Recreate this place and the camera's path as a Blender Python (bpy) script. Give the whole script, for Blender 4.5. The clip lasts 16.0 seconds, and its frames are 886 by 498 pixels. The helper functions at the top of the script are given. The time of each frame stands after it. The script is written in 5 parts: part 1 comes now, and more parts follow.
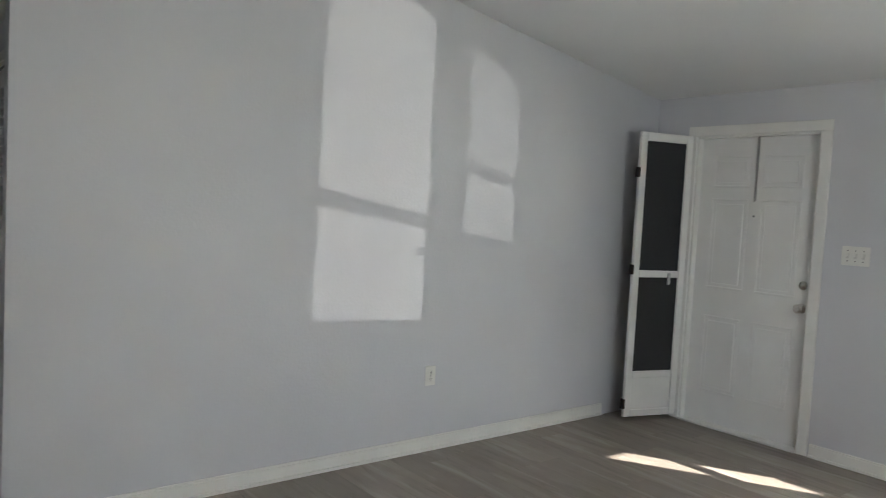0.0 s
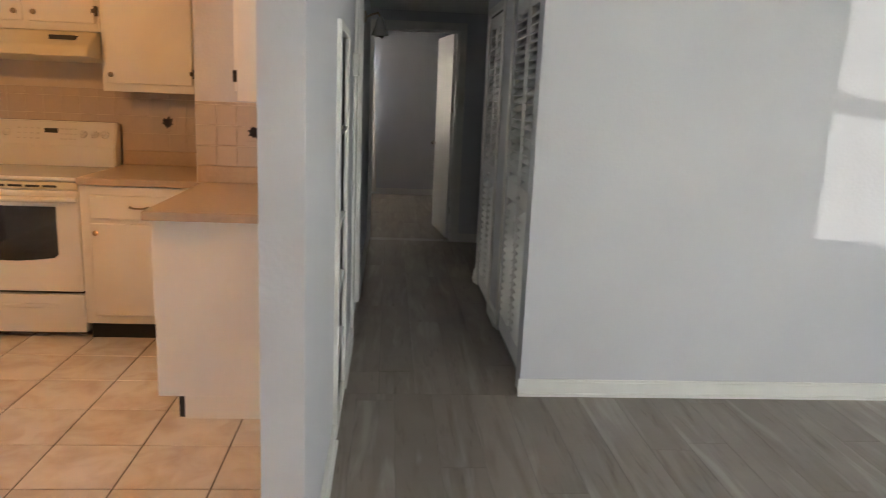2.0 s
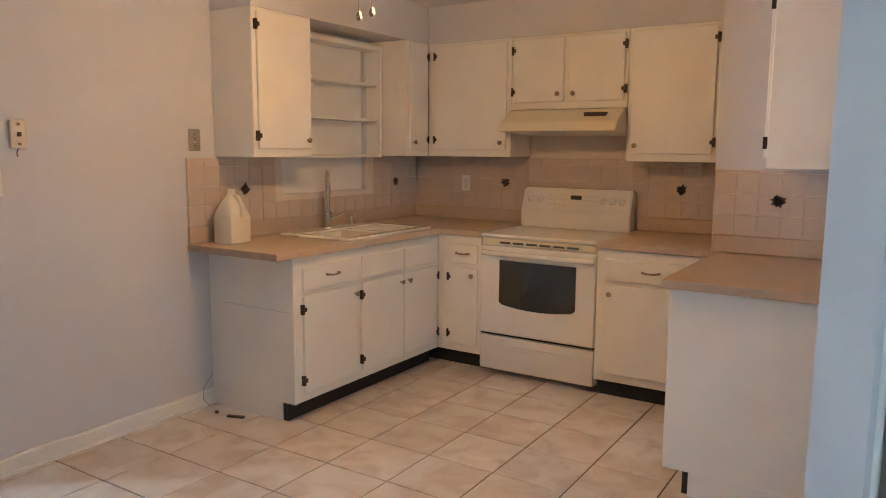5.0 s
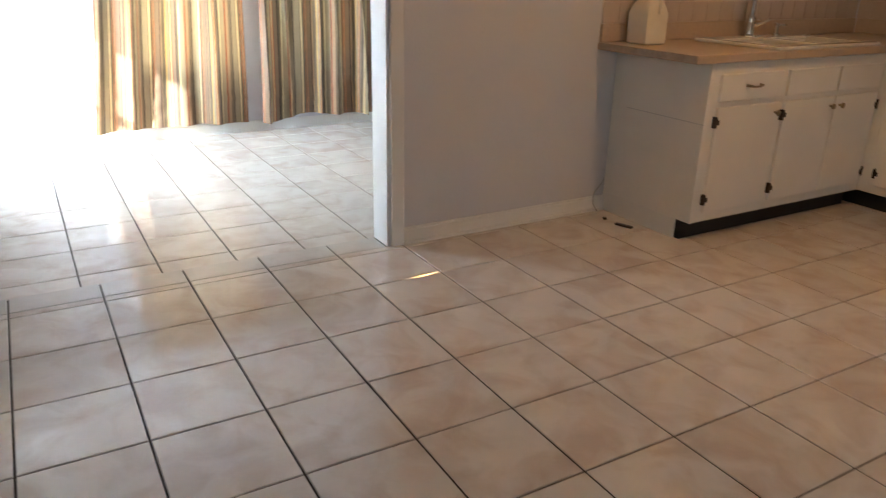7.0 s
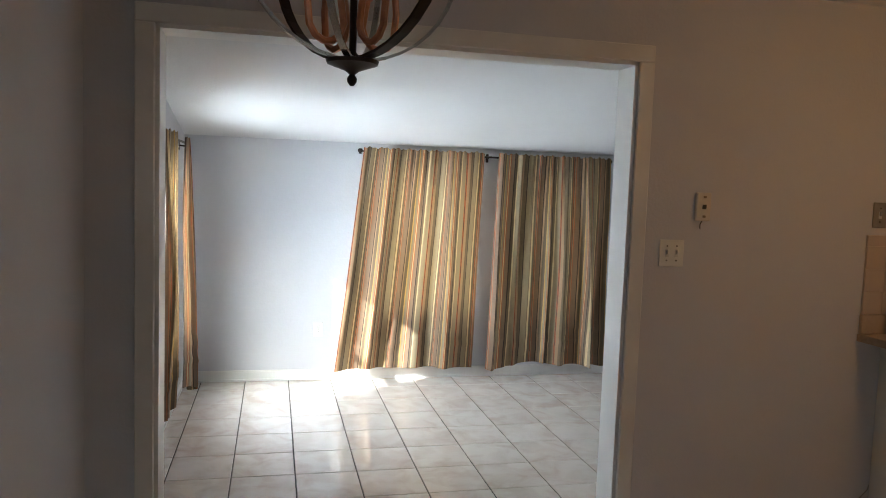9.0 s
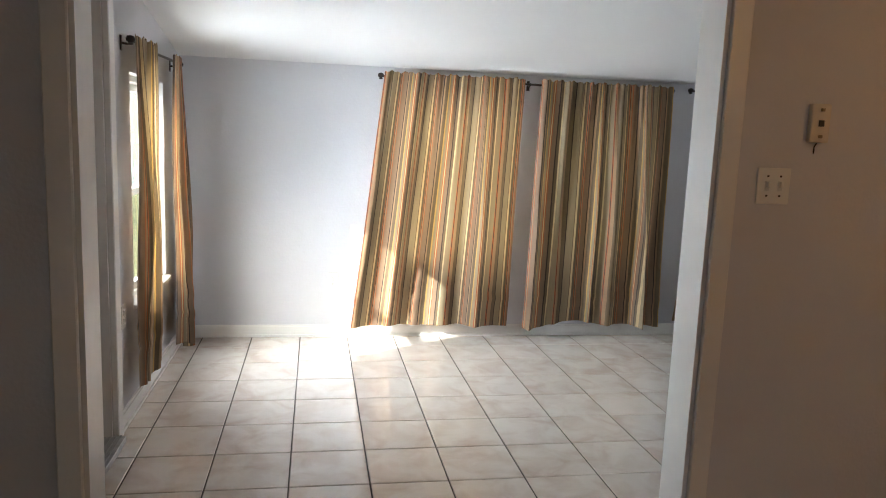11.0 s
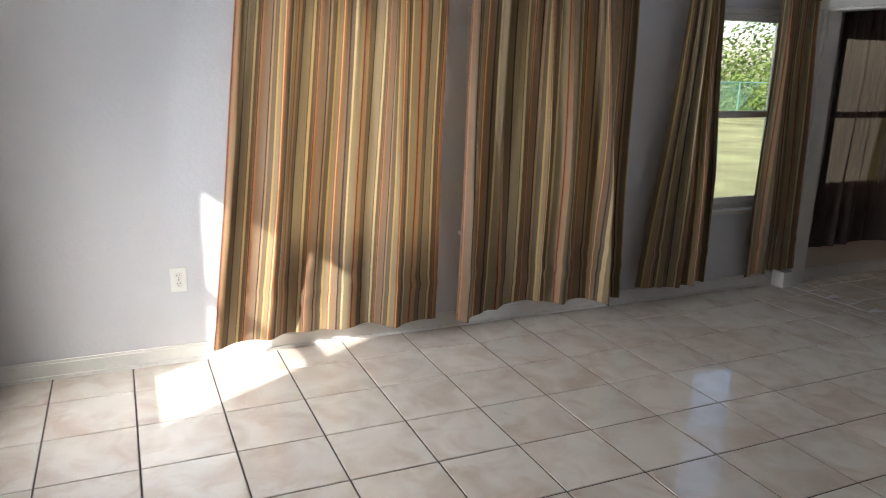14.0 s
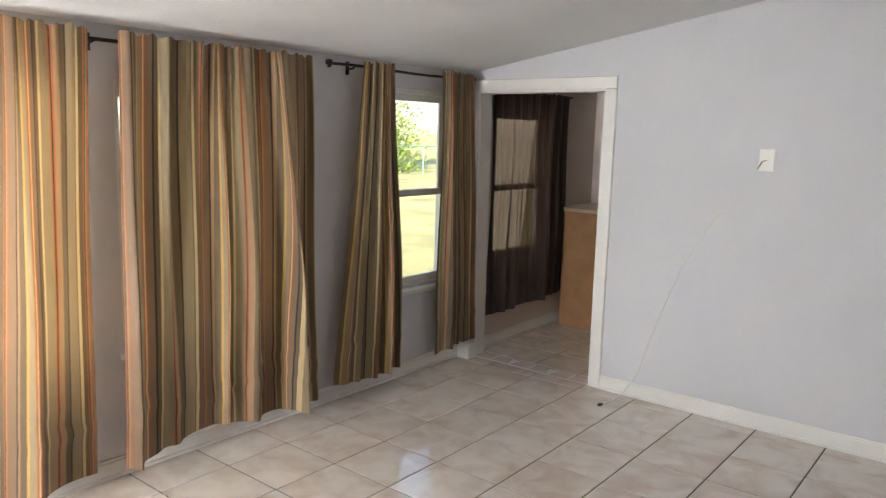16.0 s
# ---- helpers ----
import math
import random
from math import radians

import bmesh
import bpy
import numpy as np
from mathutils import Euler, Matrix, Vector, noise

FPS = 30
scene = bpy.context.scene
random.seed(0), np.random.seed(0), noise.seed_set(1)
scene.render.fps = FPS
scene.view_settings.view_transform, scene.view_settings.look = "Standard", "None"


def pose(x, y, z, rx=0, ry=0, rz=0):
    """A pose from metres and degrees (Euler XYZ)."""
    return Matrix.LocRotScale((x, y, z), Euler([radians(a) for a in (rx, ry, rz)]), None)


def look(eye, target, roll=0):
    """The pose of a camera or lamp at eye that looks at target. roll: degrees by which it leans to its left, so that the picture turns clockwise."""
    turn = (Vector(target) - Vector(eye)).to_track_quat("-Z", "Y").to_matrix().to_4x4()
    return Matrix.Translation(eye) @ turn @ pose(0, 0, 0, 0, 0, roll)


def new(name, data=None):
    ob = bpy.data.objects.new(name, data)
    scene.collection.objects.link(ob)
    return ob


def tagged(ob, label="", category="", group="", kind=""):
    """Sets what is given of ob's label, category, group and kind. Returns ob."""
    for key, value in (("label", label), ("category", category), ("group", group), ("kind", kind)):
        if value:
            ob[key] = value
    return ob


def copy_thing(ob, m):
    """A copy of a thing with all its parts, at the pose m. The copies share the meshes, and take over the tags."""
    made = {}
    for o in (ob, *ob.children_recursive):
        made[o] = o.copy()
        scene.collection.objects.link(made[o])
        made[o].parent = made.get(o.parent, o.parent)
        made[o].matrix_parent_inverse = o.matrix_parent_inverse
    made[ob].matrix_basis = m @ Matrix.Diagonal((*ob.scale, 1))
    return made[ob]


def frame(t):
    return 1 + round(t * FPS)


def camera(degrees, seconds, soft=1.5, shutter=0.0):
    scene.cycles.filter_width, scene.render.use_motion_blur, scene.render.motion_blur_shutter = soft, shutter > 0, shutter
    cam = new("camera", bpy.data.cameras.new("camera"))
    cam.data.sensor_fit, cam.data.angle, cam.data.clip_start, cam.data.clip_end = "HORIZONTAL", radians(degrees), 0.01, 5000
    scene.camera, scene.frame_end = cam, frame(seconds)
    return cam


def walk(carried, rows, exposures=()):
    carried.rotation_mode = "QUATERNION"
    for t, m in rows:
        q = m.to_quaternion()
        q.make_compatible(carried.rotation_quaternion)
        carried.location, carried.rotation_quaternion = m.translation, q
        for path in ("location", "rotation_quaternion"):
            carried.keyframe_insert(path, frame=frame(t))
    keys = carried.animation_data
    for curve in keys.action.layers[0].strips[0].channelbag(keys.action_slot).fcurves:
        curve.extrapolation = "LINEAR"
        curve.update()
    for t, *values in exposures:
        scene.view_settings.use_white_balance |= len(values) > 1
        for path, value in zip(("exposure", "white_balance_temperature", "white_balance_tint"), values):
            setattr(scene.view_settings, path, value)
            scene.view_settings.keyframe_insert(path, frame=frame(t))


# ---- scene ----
cam = camera(62.4, 16.0, soft=0.9, shutter=0.2)
PATH = [
    (0, (3.690, -2.820, 1.475), (4.926, -1.252, 1.357), 3.02),
    (0.5, (3.656, -2.800, 1.478), (4.675, -1.093, 1.261), 3.00),
    (1, (3.608, -2.771, 1.463), (4.381, -0.950, 1.170), 2.74),
    (1.5, (3.560, -2.753, 1.458), (4.043, -0.845, 1.102), 2.73),
    (2, (3.455, -2.766, 1.444), (3.608, -0.815, 1.032), 2.44),
    (2.5, (3.360, -2.747, 1.433), (3.187, -0.801, 1.004), 1.78),
    (3, (3.300, -2.733, 1.445), (2.845, -0.819, 1.084), 0.82),
    (3.2, (3.279, -2.722, 1.462), (2.732, -0.824, 1.149), 0.64),
    (5.3, (3.289, -2.729, 1.452), (2.156, -1.110, 1.147), 1.17),
    (5.5, (3.296, -2.724, 1.414), (2.119, -1.157, 1.017), 1.22),
    (6, (3.295, -2.741, 1.326), (2.008, -1.340, 0.709), 1.63),
    (6.5, (3.158, -2.769, 1.264), (1.726, -1.604, 0.494), 1.85),
    (7, (3.016, -2.812, 1.280), (1.403, -1.875, 0.559), 1.23),
    (7.5, (2.925, -2.873, 1.368), (1.160, -2.137, 0.784), 1.46),
    (8, (2.885, -2.890, 1.432), (1.021, -2.288, 1.032), 1.57),
    (8.5, (2.902, -2.869, 1.520), (0.977, -2.375, 1.295), 1.98),
    (8.7, (2.904, -2.869, 1.540), (0.965, -2.407, 1.378), 2.09),
    (10.8, (2.294, -2.615, 1.413), (0.340, -2.279, 1.150), 2.14),
    (11, (2.178, -2.627, 1.400), (0.230, -2.280, 1.106), 2.31),
    (11.5, (1.893, -2.651, 1.406), (-0.036, -2.286, 1.025), 2.49),
    (12, (1.537, -2.629, 1.380), (-0.370, -2.227, 0.930), 2.53),
    (12.5, (1.245, -2.669, 1.372), (-0.634, -2.187, 0.888), 2.54),
    (13, (0.989, -2.718, 1.387), (-0.862, -2.151, 0.886), 2.03),
    (13.5, (0.720, -2.703, 1.375), (-1.107, -2.053, 0.887), 1.33),
    (14, (0.470, -2.695, 1.387), (-1.301, -1.907, 0.894), 1.32),
    (14.5, (0.315, -2.737, 1.400), (-1.354, -1.759, 0.895), 1.40),
    (15, (0.166, -2.649, 1.388), (-1.391, -1.491, 0.904), 1.24),
    (15.5, (0.035, -2.549, 1.441), (-1.376, -1.197, 1.017), 1.12),
    (16, (-0.052, -2.556, 1.484), (-1.289, -1.015, 1.173), 1.45),
]

EXPOSURES = [(0, 2.7, 6200, 9), (1.5, 3.05, 6200, 10), (3.2, 3.55, 7050, 8), (5.3, 3.05, 4950, 2), (6.9, 2.6, 5550, 3), (7.5, 1.25, 5350, 1), (8.0, 0.95, 5400, 2), (8.7, 1.4, 5600, 3), (10.8, 1.45, 6000, 6), (12.5, 0.95, 6250, 10), (14.5, 0.8, 6250, 10), (15.0, 0.85, 6350, 11), (16, 1.65, 6750, 12)]
walk(cam, [(t, look(eye, target, roll)) for t, eye, target, roll in PATH], EXPOSURES)

# ---- light ----
SUN_DIR = Vector((-0.503 * 0.875, 0.865 * 0.875, -0.484))
world = bpy.data.worlds.new("sky")
scene.world = world
world.use_nodes = True
_n = world.node_tree.nodes
_sky = _n.new("ShaderNodeTexSky")
_sky.sky_type = "NISHITA"
_sky.sun_disc = False
_sky.sun_elevation = radians(29)
_sky.sun_rotation = math.atan2(0.503, -0.865)
_n["Background"].inputs[1].default_value = 0.15
world.node_tree.links.new(_sky.outputs[0], _n["Background"].inputs[0])


def lamp(name, kind, matrix, energy, color=(1, 1, 1), **kw):
    data = bpy.data.lights.new(name, kind)
    data.energy, data.color = energy, color
    if kind == "AREA":
        data.shape, data.size, data.size_y = "RECTANGLE", kw["size"], kw["size_y"]
        data.spread = radians(kw.get("spread", 180))
    if kind == "SUN":
        data.angle = radians(kw["angle"])
    if kind in ("POINT", "SPOT"):
        data.shadow_soft_size = kw.get("radius", 0.03)
    if kind == "SPOT":
        data.spot_size, data.spot_blend = radians(kw["cone"]), 0.1
    ob = new(name, data)
    ob.matrix_world = matrix
    return ob


lamp("sun", "SUN", look((20, -40, 25), Vector((20, -40, 25)) + SUN_DIR), 5.0, (1.0, 0.93, 0.82), angle=0.5)
SKYBLUE = (0.93, 0.965, 1.0)
# daylight in the window openings
lamp("daylight_living_east", "AREA", look((8.66, -1.85, 1.1), (6.0, -1.4, 0.9)), 1.3, SKYBLUE, size=0.8, size_y=1.1)
# fill added in an unseen south opening to brighten the living room
lamp("fill_living_south", "AREA", look((5.6, -3.72, 1.4), (5.6, 0, 0.9)), 4.6, SKYBLUE, size=1.9, size_y=1.2)
lamp("daylight_sunroom_south", "AREA", look((-2.10, -3.75, 1.1), (-1.75, 1.4, 0.5)), 26, SKYBLUE, size=0.8, size_y=1.15, spread=135)
lamp("daylight_sunroom_west", "AREA", look((-3.28, -1.65, 1.1), (0, -1.65, 1.0)), 17, SKYBLUE, size=0.95, size_y=1.2)
lamp("daylight_sunroom_west_far", "AREA", look((-3.28, -0.55, 1.1), (0, -0.55, 1.0)), 2.0, SKYBLUE, size=0.9, size_y=1.2)
lamp("daylight_sunroom_window", "AREA", look((-4.6, 0.9, 2.6), (-1.5, 0.5, 0.9)), 1.5, SKYBLUE, size=1.2, size_y=0.6)
lamp("daylight_bedroom", "AREA", look((2.7, 8.0, 1.4), (3.0, 5, 1.0)), 8.5, SKYBLUE, size=0.8, size_y=1.3)
lamp("daylight_laundry", "AREA", look((-3.23, 2.12, 1.12), (-1.0, 2.12, 0.9)), 2.4, SKYBLUE, size=0.7, size_y=1.05)
# sun thrown back by glass on the drive, shining up through the front window
REFLECT = Vector((11.4, -5.1, 0.56))
lamp("reflected_sun", "SPOT", look(REFLECT, (6.2, 0.61, 1.75)), 110, (1.0, 0.96, 0.88), radius=0.012, cone=42)
# kitchen fan light
FAN = Vector((1.42, -0.25, 2.44))
lamp("kitchen_bulb", "POINT", Matrix.Translation(FAN + Vector((0, 0, -0.40))), 4.2, (1.0, 0.43, 0.095), radius=0.06)

# ---- materials ----
def shader(name, base, rough=0.5, metal=0.0, scale=6.0, vary=0.06, bump=0.0, bump_scale=120.0, random=0.0, coat=0.0, stain=0.0, spec=0.5):
    m = bpy.data.materials.new(name)
    m.use_nodes = True
    nt = m.node_tree
    b = nt.nodes["Principled BSDF"]
    b.inputs["Roughness"].default_value = rough
    b.inputs["Metallic"].default_value = metal
    b.inputs["Coat Weight"].default_value = coat
    b.inputs["Specular IOR Level"].default_value = spec
    tc = nt.nodes.new("ShaderNodeTexCoord")
    n1 = nt.nodes.new("ShaderNodeTexNoise")
    n1.inputs["Scale"].default_value = scale
    n1.inputs["Detail"].default_value = 6
    nt.links.new(tc.outputs["Object"], n1.inputs["Vector"])
    ramp = nt.nodes.new("ShaderNodeMapRange")
    ramp.inputs["From Min"].default_value, ramp.inputs["From Max"].default_value = 0.3, 0.7
    ramp.inputs["To Min"].default_value, ramp.inputs["To Max"].default_value = 1 - vary, 1 + vary
    nt.links.new(n1.outputs["Fac"], ramp.inputs["Value"])
    hsv = nt.nodes.new("ShaderNodeHueSaturation")
    hsv.inputs["Color"].default_value = (*base, 1)
    val = ramp.outputs[0]
    if random:
        oi = nt.nodes.new("ShaderNodeObjectInfo")
        mr = nt.nodes.new("ShaderNodeMapRange")
        mr.inputs["To Min"].default_value, mr.inputs["To Max"].default_value = 1 - random, 1 + random
        nt.links.new(oi.outputs["Random"], mr.inputs["Value"])
        mul = nt.nodes.new("ShaderNodeMath")
        mul.operation = "MULTIPLY"
        nt.links.new(val, mul.inputs[0])
        nt.links.new(mr.outputs[0], mul.inputs[1])
        val = mul.outputs[0]
    nt.links.new(val, hsv.inputs["Value"])
    color = hsv.outputs[0]
    if stain:
        n3 = nt.nodes.new("ShaderNodeTexNoise")
        n3.inputs["Scale"].default_value = scale * 0.3
        n3.inputs["Detail"].default_value = 8
        nt.links.new(tc.outputs["Object"], n3.inputs["Vector"])
        mr3 = nt.nodes.new("ShaderNodeMapRange")
        mr3.inputs["From Min"].default_value, mr3.inputs["From Max"].default_value = 0.55, 0.75
        mr3.inputs["To Max"].default_value = stain
        nt.links.new(n3.outputs["Fac"], mr3.inputs["Value"])
        mix = nt.nodes.new("ShaderNodeMixRGB")
        mix.inputs["Color2"].default_value = (base[0] * 0.55, base[1] * 0.48, base[2] * 0.4, 1)
        nt.links.new(mr3.outputs[0], mix.inputs["Fac"])
        nt.links.new(color, mix.inputs["Color1"])
        color = mix.outputs[0]
    nt.links.new(color, b.inputs["Base Color"])
    if bump:
        n2 = nt.nodes.new("ShaderNodeTexNoise")
        n2.inputs["Scale"].default_value = bump_scale
        n2.inputs["Detail"].default_value = 3
        nt.links.new(tc.outputs["Object"], n2.inputs["Vector"])
        bp = nt.nodes.new("ShaderNodeBump")
        bp.inputs["Strength"].default_value = bump
        bp.inputs["Distance"].default_value = 0.004
        nt.links.new(n2.outputs["Fac"], bp.inputs["Height"])
        nt.links.new(bp.outputs[0], b.inputs["Normal"])
    return m


WALL = shader("grey_wall_paint", (0.60, 0.60, 0.625), 0.62, scale=1.4, vary=0.03, bump=0.35, bump_scale=70)
CEIL = shader("white_ceiling_paint", (0.74, 0.74, 0.74), 0.8, scale=1.2, vary=0.03, bump=0.4, bump_scale=60)
TRIM = shader("white_trim_paint", (0.76, 0.75, 0.72), 0.38, scale=5, vary=0.04, bump=0.08, bump_scale=40, stain=0.08)
CAB = shader("cream_cabinet_paint", (0.78, 0.76, 0.71), 0.42, scale=4, vary=0.03, bump=0.12, bump_scale=50)
DOORW = shader("white_door_paint", (0.76, 0.755, 0.74), 0.4, scale=4, vary=0.03, bump=0.08, bump_scale=60)
GROUT = shader("dark_grout", (0.07, 0.055, 0.044), 0.9, scale=30, vary=0.2, bump=0.3)
TOEK = shader("black_toe_kick", (0.012, 0.012, 0.012), 0.6)
COUNTER = shader("beige_laminate", (0.50, 0.39, 0.285), 0.32, scale=45, vary=0.05, bump=0.03, stain=0.1)
EDGE = shader("worn_laminate_edge", (0.40, 0.31, 0.24), 0.5, scale=30, vary=0.15)
SPLASH = shader("beige_wall_tile", (0.56, 0.47, 0.39), 0.22, scale=9, vary=0.05, random=0.04)
SPLASHG = shader("wall_tile_grout", (0.66, 0.58, 0.49), 0.8)
DECO = shader("dark_print", (0.06, 0.045, 0.05), 0.35, scale=60, vary=0.5)
ENAMEL = shader("white_enamel", (0.78, 0.77, 0.74), 0.18, scale=3, vary=0.02, coat=0.3)
CREAM = shader("almond_enamel", (0.72, 0.66, 0.50), 0.3, scale=3, vary=0.03)
BLACKGLASS = shader("dark_oven_glass", (0.012, 0.011, 0.011), 0.04, scale=3, vary=0.0)
DARK = shader("dark_slot", (0.02, 0.02, 0.02), 0.5)
BRONZE = shader("dark_bronze", (0.045, 0.035, 0.03), 0.38, metal=0.8, scale=30, vary=0.2)
COPPER = shader("aged_copper", (0.62, 0.30, 0.19), 0.28, metal=1.0, scale=40, vary=0.12)
BRASS = shader("antique_brass", (0.30, 0.24, 0.17), 0.33, metal=0.9, scale=40, vary=0.15)
CHROME = shader("chrome", (0.72, 0.72, 0.72), 0.1, metal=1.0)
NICKEL = shader("brushed_nickel", (0.55, 0.53, 0.50), 0.25, metal=1.0)
PLASTIC = shader("white_plastic", (0.75, 0.74, 0.70), 0.35, scale=10, vary=0.02)
ALMOND = shader("almond_plastic", (0.66, 0.60, 0.50), 0.4, scale=10, vary=0.03)
BRASSPLATE = shader("dull_metal_plate", (0.33, 0.31, 0.27), 0.4, metal=0.6, scale=20, vary=0.1)
MESH = shader("black_screen_mesh", (0.018, 0.018, 0.02), 0.7, scale=200, vary=0.4, bump=0.3, bump_scale=600)
SINK = shader("white_sink_enamel", (0.78, 0.76, 0.70), 0.15, coat=0.4)
BISQUE = shader("milky_jug_plastic", (0.72, 0.68, 0.58), 0.3, scale=12, vary=0.05)
ALU = shader("aluminium_threshold", (0.45, 0.45, 0.45), 0.35, metal=0.9, scale=40, vary=0.1)
WOODTAN = shader("tan_wood_panel", (0.36, 0.19, 0.085), 0.45, scale=8, vary=0.14, bump=0.1, stain=0.25)
PINKWALL = shader("cream_laundry_paint", (0.66, 0.58, 0.52), 0.7, scale=2, vary=0.04, bump=0.3, bump_scale=60)
GRASS = shader("sunlit_lawn", (0.44, 0.43, 0.20), 0.9, scale=0.8, vary=0.35, bump=0.5, bump_scale=30)
BARK = shader("bark", (0.12, 0.09, 0.065), 0.9, scale=12, vary=0.3, bump=0.6, bump_scale=25)
LEAF = shader("green_leaf", (0.20, 0.29, 0.07), 0.55, scale=3, vary=0.45, random=0.2)
GALV = shader("green_coated_wire", (0.22, 0.42, 0.37), 0.5, metal=0.2, scale=20, vary=0.2)
CONCRETE = shader("pale_concrete", (0.36, 0.35, 0.33), 0.85, scale=3, vary=0.15, bump=0.3, bump_scale=40)
FROST = shader("frosted_glass", (0.82, 0.80, 0.76), 0.35)
SMOKE = shader("smoky_ribbed_glass", (0.30, 0.285, 0.25), 0.25)
SPICE = shader("grey_shadow_board", (0.62, 0.61, 0.58), 0.5, scale=6, vary=0.05)


def tile_material(name, base, second, rough):
    m = shader(name, base, rough, scale=5.5, vary=0.05, bump=0.045, bump_scale=60, random=0.04, spec=0.95)
    nt = m.node_tree
    b = nt.nodes["Principled BSDF"]
    src = b.inputs["Base Color"].links[0].from_socket
    tc = nt.nodes.new("ShaderNodeTexCoord")
    oi = nt.nodes.new("ShaderNodeObjectInfo")
    add = nt.nodes.new("ShaderNodeVectorMath")
    add.operation = "MULTIPLY_ADD"
    add.inputs[1].default_value = (1, 1, 1)
    sc = nt.nodes.new("ShaderNodeVectorMath")
    sc.operation = "SCALE"
    sc.inputs[0].default_value = (37, 21, 11)
    nt.links.new(oi.outputs["Random"], sc.inputs["Scale"])
    nt.links.new(tc.outputs["Object"], add.inputs[0])
    nt.links.new(sc.outputs[0], add.inputs[2])
    nz = nt.nodes.new("ShaderNodeTexNoise")
    nz.inputs["Scale"].default_value, nz.inputs["Detail"].default_value, nz.inputs["Distortion"].default_value = 5.5, 5, 0.7
    nt.links.new(add.outputs[0], nz.inputs["Vector"])
    mr = nt.nodes.new("ShaderNodeMapRange")
    mr.inputs["From Min"].default_value, mr.inputs["From Max"].default_value = 0.42, 0.68
    mr.inputs["To Max"].default_value = 0.6
    nt.links.new(nz.outputs["Fac"], mr.inputs["Value"])
    mix = nt.nodes.new("ShaderNodeMixRGB")
    mix.inputs["Color2"].default_value = (*second, 1)
    nt.links.new(mr.outputs[0], mix.inputs["Fac"])
    nt.links.new(src, mix.inputs["Color1"])
    nt.links.new(mix.outputs[0], b.inputs["Base Color"])
    return m


TILE = tile_material("beige_marbled_floor_tile", (0.70, 0.645, 0.58), (0.49, 0.37, 0.285), 0.05)
SILL = tile_material("smooth_grey_sill_tile", (0.62, 0.58, 0.53), (0.54, 0.48, 0.42), 0.03)


def wood_floor():
    m = shader("grey_oak_laminate", (0.26, 0.222, 0.188), 0.42, scale=3, vary=0.10, bump=0.12, bump_scale=30, random=0.10)
    nt = m.node_tree
    b = nt.nodes["Principled BSDF"]
    src = b.inputs["Base Color"].links[0].from_socket
    tc = nt.nodes.new("ShaderNodeTexCoord")
    oi = nt.nodes.new("ShaderNodeObjectInfo")
    sc = nt.nodes.new("ShaderNodeVectorMath")
    sc.operation = "SCALE"
    sc.inputs[0].default_value = (31, 17, 5)
    nt.links.new(oi.outputs["Random"], sc.inputs["Scale"])
    mad = nt.nodes.new("ShaderNodeVectorMath")
    mad.operation = "MULTIPLY_ADD"
    mad.inputs[1].default_value = (14, 1.5, 1)
    nt.links.new(tc.outputs["Object"], mad.inputs[0])
    nt.links.new(sc.outputs[0], mad.inputs[2])
    for scale, lo, hi, dark, amount in ((0.8, 0.48, 0.72, (0.15, 0.122, 0.10), 0.62), (2.2, 0.60, 0.72, (0.085, 0.068, 0.055), 0.4), (0.7, 0.55, 0.7, (0.40, 0.365, 0.33), 0.6)):
        nz = nt.nodes.new("ShaderNodeTexNoise")
        nz.inputs["Scale"].default_value, nz.inputs["Detail"].default_value, nz.inputs["Distortion"].default_value = scale, 5, 0.8
        nt.links.new(mad.outputs[0], nz.inputs["Vector"])
        mr = nt.nodes.new("ShaderNodeMapRange")
        mr.inputs["From Min"].default_value, mr.inputs["From Max"].default_value, mr.inputs["To Max"].default_value = lo, hi, amount
        nt.links.new(nz.outputs["Fac"], mr.inputs["Value"])
        mix = nt.nodes.new("ShaderNodeMixRGB")
        mix.inputs["Color2"].default_value = (*dark, 1)
        nt.links.new(mr.outputs[0], mix.inputs["Fac"])
        nt.links.new(src, mix.inputs["Color1"])
        src = mix.outputs[0]
    nt.links.new(src, b.inputs["Base Color"])
    return m


LAMINATE = wood_floor()


